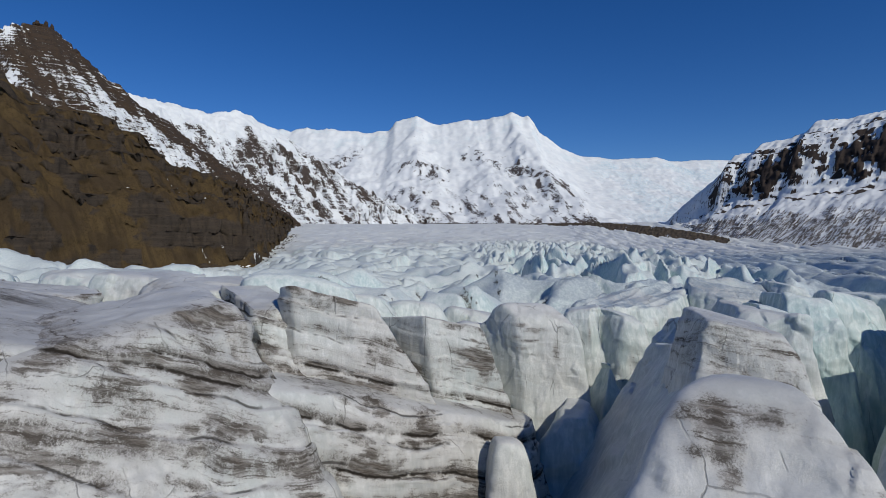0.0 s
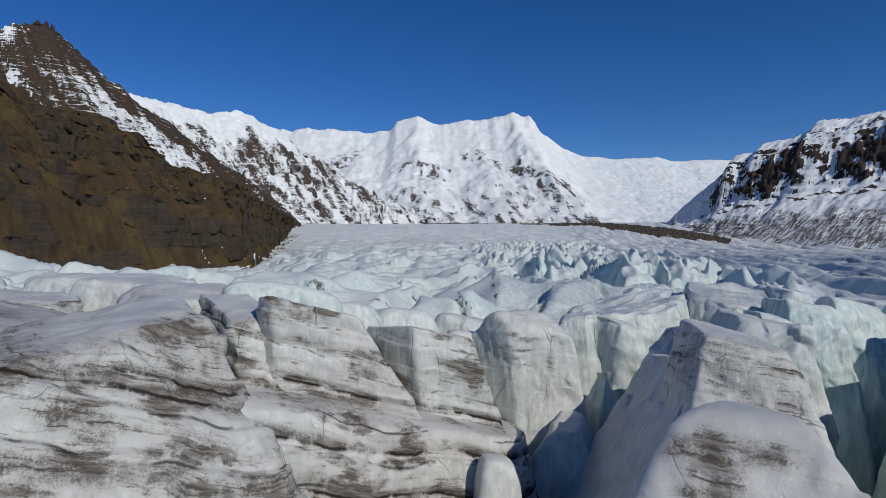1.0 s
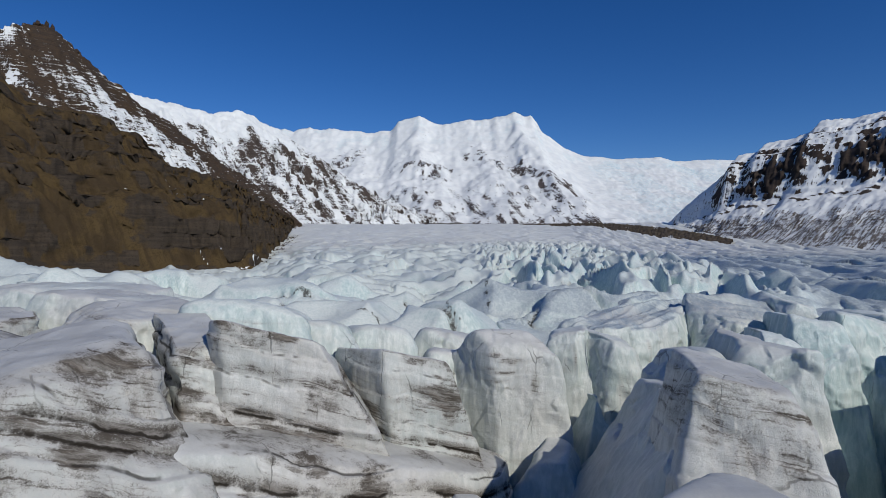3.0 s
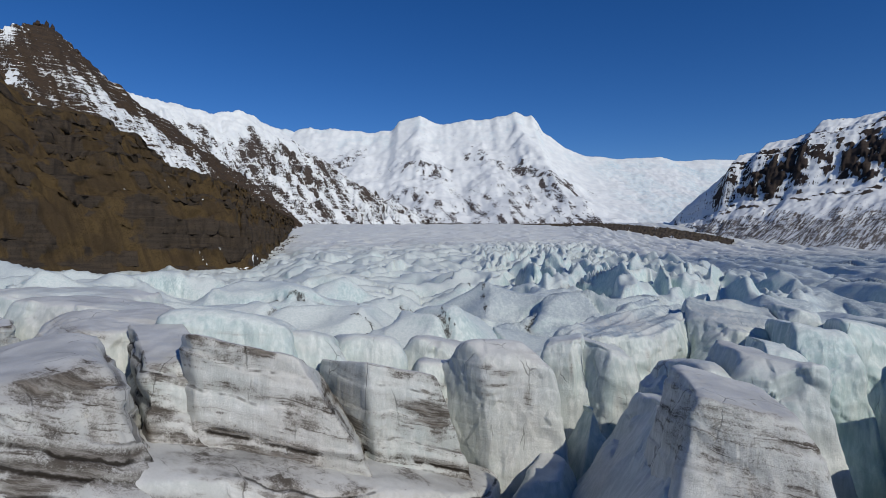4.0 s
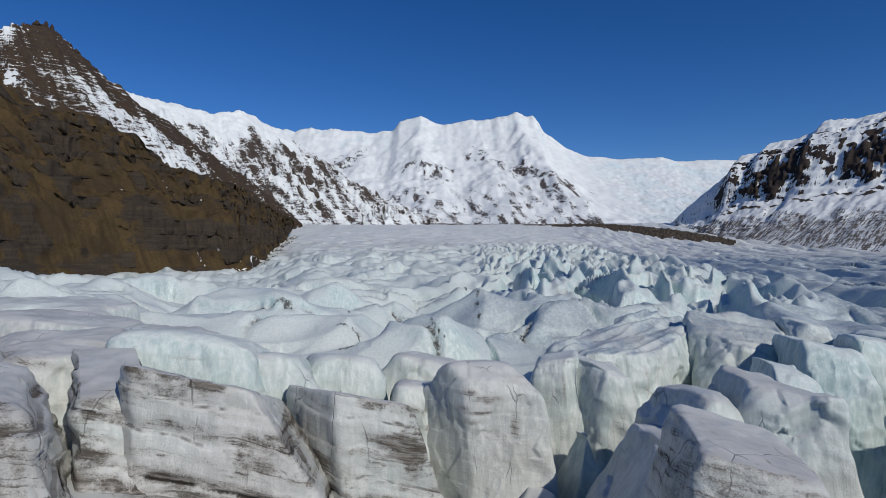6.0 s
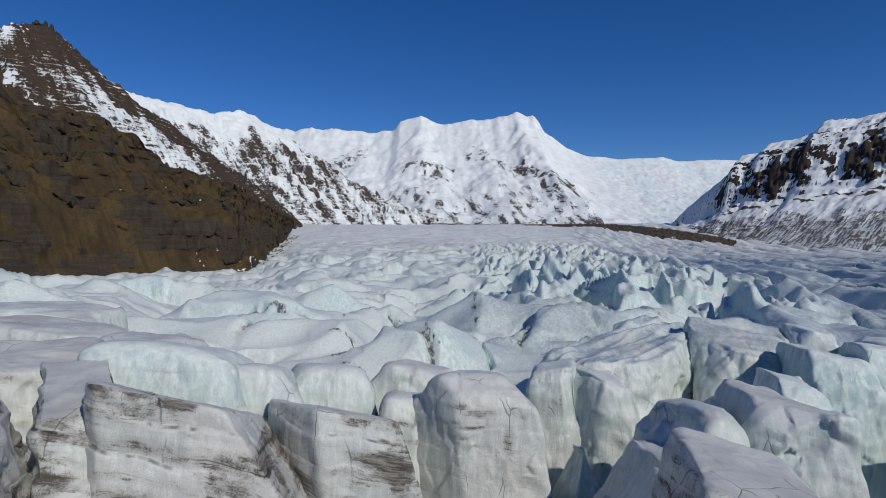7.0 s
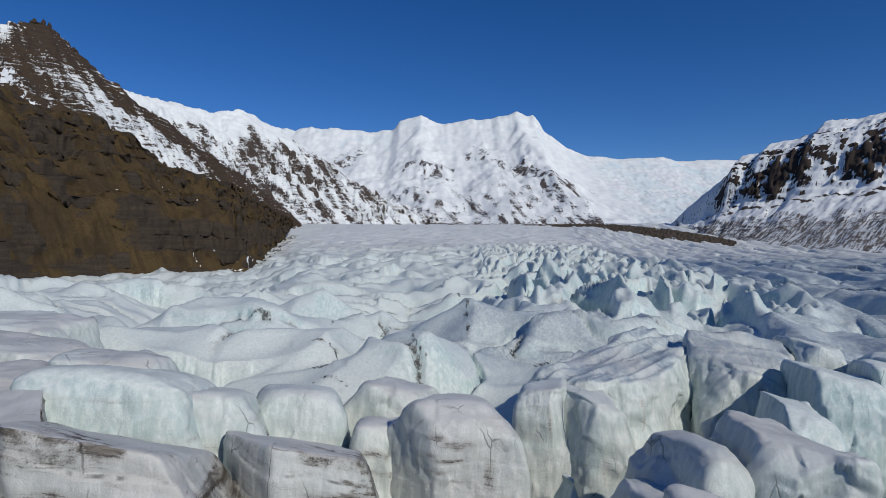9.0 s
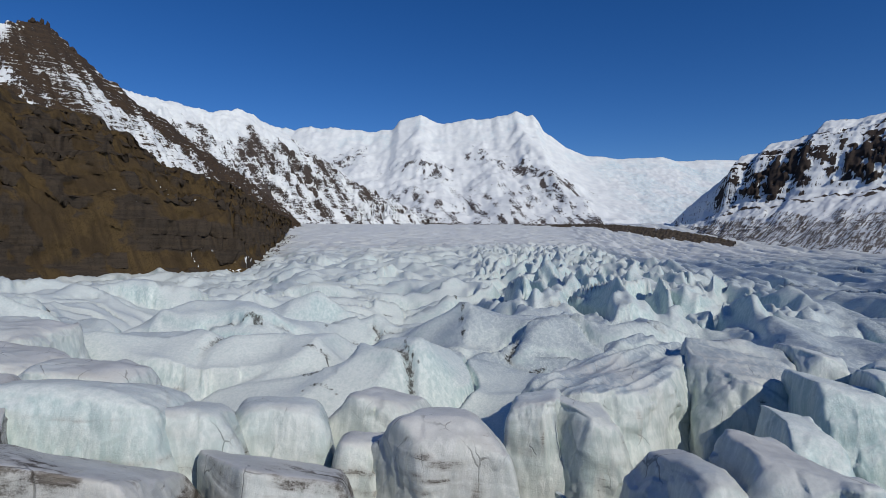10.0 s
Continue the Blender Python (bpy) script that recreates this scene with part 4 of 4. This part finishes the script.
ice_block(-7.5, 41.5, 5.0, (4.0, 4.6), (3.6, 3.4), 15, (31, 10, 2, 9), (62, 23), [(-128, 3, 5.0)], 34, 100, 1.0, 0.1, 0.6, WALL, 43, worn=0, seams=(4.9,), chips=0.3, smears=[(0.6, 0.35, 0.9), (1.0, 0.3, 0.7), (2.2, 0.45, 1.2), (3.6, 0.30, 0.9), (4.6, 0.35, 1.0)],
          stains=[(-6.6, 38.2, 3.1, 1.2, 0.22, 1.3), (-8.4, 37.8, 5.3, 0.5, 0.6, 0.9), (-7.9, 37.8, 1.6, 0.5, 0.25, 1.1), (-10.6, 38.0, 3.5, 0.4, 2.2, 0.8)])
ice_block(-14.6, 43.4, 5.8, 1.9, (4, 8), 35, (4, 8, 2, 5), (-60, 8), [(-45, 38, 7.8)], 26, 50, 1.0, 0.1, 0.7, WALL, 4, worn=1, chips=0.4, smears=[(1.4, 0.5, 0.9), (3.2, 0.4, 0.8)], stains=[(-14.2, 40.0, None, 0.5, 1, 0.9)])
ice_block(-20.5, 47.5, 6.3, 5.0, 4.2, 35, (14, 8, 8, 14), (-30, 8), (), 14, 56, 0.6, 0.2, 0.8, WALL, 5, smears=[(1.2, 0.4, 0.8), (3.0, 0.5, 0.8)])
ice_block(0.5, 46.5, 2.7, (3.2, 5.4), (4, 3.0), 15, (19, 8, 2, 14), (60, 20), [(-134, 4, 3.75)], 36, 80, 0.9, 0.3, 0.55, WALL, 6, worn=0, seams=(5.3,), chips=0.35, smears=[(1.3, 0.30, 0.7), (2.6, 0.35, 0.9), (4.2, 0.30, 0.8), (5.5, 0.35, 1.0)])
ice_block(8.3, 53, 3.8, (4.1, 5.2), (4, 3.2), 4, (7, 8, 3, 9), (80, 12), [(-134, 4, 3.75), (160, 45, 6.6), (10, 42, 6.0), (-80, 50, 6.3)], 24, 88, 0.45, 0.2, 0.55, (0.1, 0.05), 7, worn=0, chips=0.6,
          stains=[(8.6, 50.2, 1.9, 1.1, 0.35, 1.6), (7.2, 50.0, 2.3, 0.8, 0.25, 1.3), (10.3, 49.9, 0.2, 0.35, 1.3, 1.4), (10.0, 49.7, -2.2, 0.35, 1.5, 1.2), (8.0, 49.8, 0.9, 1.6, 0.2, 1.1), (7.0, 49.6, 0.2, 1.4, 0.2, 0.9), (6.6, 49.6, 1.2, 0.9, 0.2, 1.0), (10.6, 49.8, -0.8, 0.8, 0.2, 0.9), (4.6, 50.6, -1.5, 0.3, 2.2, 0.8)])
# rounded ice behind them
ice_block(-12.7, 49.2, 6.6, 5.6, (7, 3.4), 12, (14, 16, 10, 14), (75, 12), (), 6, 60, 0.2, 0.65, 0.45, (0.1, 0), 8, smears=[(3.3, 0.22, 1.5), (0.9, 0.12, 0.5)], stains=[(-12.2, 47.6, 4.5, 0.3, 2.0, 1.2), (-16, 48.6, 4.0, 0.4, 1.5, 1.1)])
ice_block(-7.0, 51.0, 4.8, 3.2, (6, 3.0), 20, (16, 14, 4, 12), (65, 13), (), 6, 54, 0.4, 0.6, 0.45, (0.1, 0), 9, smears=[(2.8, 0.35, 1.5)], stains=[(-7.6, 52.0, 3.0, 0.5, 0.9, 1.3), (-5.6, 52.0, 1.8, 2.0, 0.3, 1.1)])
ice_block(-3.3, 56.2, 3.7, 3.5, (6, 3.4), 15, (10, 14, 4, 12), (70, 12), (), 7, 54, 0.3, 0.6, 0.45, (0.1, 0), 10, smears=[(3.2, 0.22, 1.2)], stains=[(-2.4, 54.3, 2.6, 0.4, 0.5, 1.2), (-3.8, 54.6, 0.4, 0.4, 0.6, 1.3)])
ice_block(2.6, 65.0, 1.9, 4.2, 4.4, -20, (14, 10, 10, 12), (30, 12), [(-60, 30, 6.0)], 16, 46, 0.2, 0.35, 0.6, (0.1, 0), 11)
ice_block(2.9, 54.5, 1.8, 2.0, 2.4, 10, (8, 8, 8, 12), (0, 14), (), 16, 40, 0.3, 0.4, 0.6, (0.1, 0), 12, smears=[(1.6, 0.25, 1.0), (2.6, 0.2, 0.9)])
ice_block(4.3, 38.0, -3.6, 1.4, 1.6, 10, (6, 6, 8, 8), (0, 8), (), 10, 44, 0.2, 0.15, 0.4, (0.1, 0), 13)
# beyond the deep cleft
ice_block(19.0, 60.8, 2.0, 2.9, 3.2, 8, (6, 8, 6, 8), (10, 12), [(-140, 12, 3.2)], 14, 52, 0.35, 0.5, 0.6, (0.1, 0), 15, stains=[(16.9, 58.2, -0.5, 0.3, 2.2, 1.1), (19.8, 57.6, -2.4, 0.9, 2.0, 0.8), (21.4, 58.4, -0.6, 0.4, 1.4, 1.0)])
ice_block(15.5, 62.4, 2.3, 2.3, 3.0, -10, (6, 8, 10, 10), (170, 10), (), 16, 44, 0.35, 0.5, 0.6, (0.1, 0), 16, stains=[(15.6, 59.2, -0.2, 0.25, 2.0, 1.0)])
ice_block(25, 72.7, 2.7, (12, 11), (4.0, 6.2), 47, (6, 10, 6, 12), (-125, 5), [(-75, 20, 9.0), (-20, 30, 11.0)], 26, 84, 0.3, 0.5, 0.8, (0.1, 0), 17, worn=1, scour=1.0,
          stains=[(24.5, 64.0, -0.5, 0.3, 2.0, 1.0), (29.0, 69.0, 0.5, 0.3, 1.5, 1.0), (21.0, 66.0, 0.5, 0.3, 1.2, 1.1), (27.0, 67.0, -3.0, 0.8, 2.5, 0.7)])
ice_block(36.6, 70.0, 3.1, (5.0, 5.0), (6, 4), -12, (6, 8, 2, 12), (-75, 15), [(-40, 40, 6.6), (-150, 30, 6.2)], 20, 66, 0.3, 0.45, 0.8, (0.1, 0), 18, worn=0, scour=0.9,
          stains=[(41.0, 66.0, 2.0, 0.5, 0.8, 1.0), (36.0, 66.0, 1.0, 0.5, 1.2, 0.9)])
ice_block(45.4, 74.5, 3.6, 2.4, 6, -18, (8, 8, 4, 8), (10, 16), (), 22, 50, 0.15, 0.5, 0.6, (0.1, 0), 34)
ice_block(16.1, 55, -1.3, 0.7, 1.2, 20, (14, 10, 20, 14), (20, 30), (), 14, 36, 0.1, 0.8, 0.4, (0.1, 0), 31, "small teal ice spike in a crevasse")
ice_block(11.3, 47.6, -4.4, 2.4, 2.6, -20, (14, 10, 20, 16), (-120, 18), (), 14, 44, 0.3, 0.4, 0.7, (0.1, 0), 32)
# the block ridge beside the camera's line
ice_block(11, 18.5, 5.2, (1.8, 6), (4.6, 11), 2, (8, 12, 10, 5), (60, 8), [(-112, 45, 4.7), (139, 15, 4.4)], 11, 84, 0.45, 0.1, 0.6, (0.15, 0.1), 19, worn=0, chips=0.4, smears=[(1.9, 0.35, 0.55)],
          stains=[(9.2, 18.3, 4.2, 0.8, 1.2, 1.9), (9.1, 17.6, 3.4, 0.6, 1.3, 1.9), (8.9, 17.0, 2.5, 0.4, 1.2, 1.7), (8.4, 18.6, 4.3, 0.7, 0.5, 1.3), (10.8, 18.2, 4.2, 1.5, 0.4, 1.3), (12.2, 18.0, 3.4, 1.0, 0.4, 1.2), (8.3, 17.7, 3.3, 0.5, 0.4, 1.3)])
ice_block(17.0, 32.4, 5.2, (2.8, 3.0), (4.2, 4.0), -14, (14, 8, 14, 24), (-10, 12), [(-60, 42, 7.6)], 20, 80, 0.6, 0.1, 0.7, (0.15, 0.1), 20, chips=0.5, worn=1, smears=[(1.7, 0.55, 0.9)],
          stains=[(14.2, 28.6, 3.6, 1.3, 0.9, 1.4), (16.0, 28.4, 2.8, 1.4, 1.4, 1.1), (17.4, 28.2, 2.2, 1.0, 1.6, 1.1), (14.0, 28.0, 1.0, 0.8, 2.0, 0.9)])
ice_block(16.0, 38, 2.8, (2.2, 1.4), (10, 8.2), -15, (8, 10, 31, 8), (75, 11), (), 26, 84, 0.2, 0.25, 0.6, (0.15, 0.1), 21, "tall ice ridge with a shaded flank", worn=0)
ice_block(20.9, 46.2, 3.7, 1.9, 4.2, 5, (8, 8, 14, 12), (100, 8), (), 9, 50, 0.4, 0.4, 0.6, (0.1, 0), 52)
ice_block(25.0, 44.6, 4.5, 2.3, 3.9, 5, (8, 8, 14, 14), (0, 10), [(-120, 35, 5.0)], 16, 60, 0.35, 0.45, 0.7, (0.1, 0), 22)
ice_block(30.8, 52.8, 3.6, 1.7, 4.6, -14, (4, 8, 4, 10), (10, 14), [(-95, 40, 6.4)], 15, 58, 0.15, 0.9, 0.5, (0.1, 0), 23)
ice_block(39.4, 61.5, 3.6, 2.7, 5.6, -16, (6, 8, 4, 10), (10, 14), [(-100, 40, 7.4)], 15, 62, 0.2, 0.85, 0.6, (0.1, 0), 24,
          stains=[(38.7, 57.8, -1.9, 0.5, 1.4, 1.3), (40.0, 57.6, -0.3, 0.5, 0.7, 1.3), (40.4, 57.6, 1.3, 0.3, 0.8, 1.2)])
ice_block(46.8, 64.2, 3.4, 3.2, 6.5, -24, (5, 8, 3, 6), (0, 12), [(-70, 30, 5.5)], 16, 58, 0.3, 0.85, 0.6, (0.1, 0), 36,
          stains=[(44.6, 58.8, 3.0, 0.5, 1.0, 1.0), (48.0, 59.8, 2.8, 0.4, 0.9, 1.0)])
ice_block(54.5, 67, 2.8, 5.0, 8.5, 20, (6, 8, 4, 8), (0, 6), (), 20, 54, 0.2, 0.95, 0.6, (0.1, 0), 25)
ice_block(27.5, 26.5, 2.2, (15, 12), (4.6, 7), 48, (8, 6, 12, 15), (138, 6), (), 18, 64, 0.1, 0.3, 0.6, (0.1, 0), 26)
# two added blocks, always out of view, that throw shade into the right-hand cleft
ice_block(45.5, 43.5, 2.0, 4.5, 6, 10, (8, 8, 8, 8), (0, 4), (), 16, 40, 0.2, 0.4, 0.6, (0.1, 0), 35)
ice_block(53.5, 50.5, 5.5, 4.5, 4.5, 10, (8, 8, 8, 8), (0, 4), (), 12, 40, 0.2, 0.4, 0.6, (0.1, 0), 37)
# rounded ice towards the brown slope
ice_block(-41, 53, 5.6, 8, 5, 0, (16, 10, 8, 22), (20, 7), [(-50, 40, 9.0)], 14, 64, 0.9, 0.2, 0.8, (0.15, 0), 27, smears=[(0.8, 0.4, 0.7), (2.2, 0.4, 0.9)], stains=[(-37.0, 49.5, None, 0.6, 1, 1.2), (-43.0, 49.0, None, 1.4, 1, 0.7)])
ice_block(-31, 63, 5.8, 7.5, 5, 0, (16, 10, 10, 24), (30, 7), [(-60, 42, 8.6)], 12, 58, 0.45, 0.4, 0.6, (0.1, 0), 28)
ice_block(-20.5, 60.5, 5.0, 4.8, 4.5, 0, (14, 10, 10, 18), (40, 8), [(-50, 42, 6.4)], 12, 52, 0.35, 0.5, 0.6, (0.1, 0), 29)
ice_block(-46, 79, 5.5, 11, 6, 0, (12, 10, 10, 14), (0, 2), (), 8, 52, 0.15, 0.4, 0.7, (0.1, 0), 30)


# ---------------------------------------------------------------- small rock on the skyline
def rock_pinnacle(x, y, z, tall, wide, seed):
    """A weathered stump of lava that stands on the ridge."""
    dirs, quads = cube_sphere(12)
    d = dirs / np.linalg.norm(dirs, axis=1)[:, None]
    lift, _ = facets(d * 1.6, seed)
    p = d * (wide, wide, tall) * (1 + 0.5 * lift)[:, None]
    p[:, :2] *= (1.1 - 0.5 * np.clip(p[:, 2:] / tall, -1, 1))
    n = len(p)
    me = mesh_from("rock_pinnacle", p, quads, ROCK_TOP, snowy=np.full(n, -0.8), veg=np.zeros(n), run=p[:, 0], drop=p[:, 2], ice=np.zeros(n))
    ob = new("rock_pinnacle", me)
    ob.location = (x, y, z)
    return tagged(ob, "dark rock pinnacle on the mountain ridge", "rock", "rock pinnacles on the ridge")


for k, (x, y, z, tall, wide) in enumerate([(-705, 975, 383, 6, 5), (-700, 990, 387, 7, 3), (-694, 996, 383, 7, 3), (-668, 1020, 350, 5, 5)]):
    rock_pinnacle(x, y, z, tall, wide, k + 1)


# ---------------------------------------------------------------- rubble where the brown slope meets the ice
def rubble(places, name, label, seed):
    """Loose stones strewn on the ice: many small broken lumps in one mesh."""
    pick = np.random.RandomState(seed)
    dirs, quads = cube_sphere(4)
    d = dirs / np.linalg.norm(dirs, axis=1)[:, None]
    verts, faces = [], []
    for k, (x, y, z, size) in enumerate(places):
        lump = d * (1 + 0.35 * pick.uniform(-1, 1, (len(d), 1))) * size * pick.uniform(0.6, 1.2, 3) * (1, 1, 0.7)
        verts.append(lump + (x, y, z + 0.15 * size))
        faces.append(quads + k * len(d))
    v = np.concatenate(verts)
    n = len(v)
    me = mesh_from(name, v, np.concatenate(faces), ROCK_PLAIN, smooth=False, snowy=np.full(n, -0.6), veg=np.zeros(n), run=v[:, 0], drop=v[:, 2], ice=np.zeros(n))
    return tagged(new(name, me), label, "rubble", kind="stuff")


pick = np.random.RandomState(5)
t = pick.uniform(0, 1, 420)
foot_x, foot_y = np.interp(t, [0, 0.45, 1], [-186, -232, -286]), np.interp(t, [0, 0.45, 1], [556, 790, 1060])
out = np.abs(pick.normal(0, 1, 420)) * 9
stone_x, stone_y = foot_x + 0.9 * out, foot_y - 0.45 * out
stone_z = glacier_height(stone_x[None], stone_y[None])[0][0]
rubble(list(zip(stone_x, stone_y, stone_z, 0.35 + 1.1 * pick.uniform(0, 1, 420) ** 3)), "rubble_margin", "dark loose rubble strewn along the glacier's margin", 9)
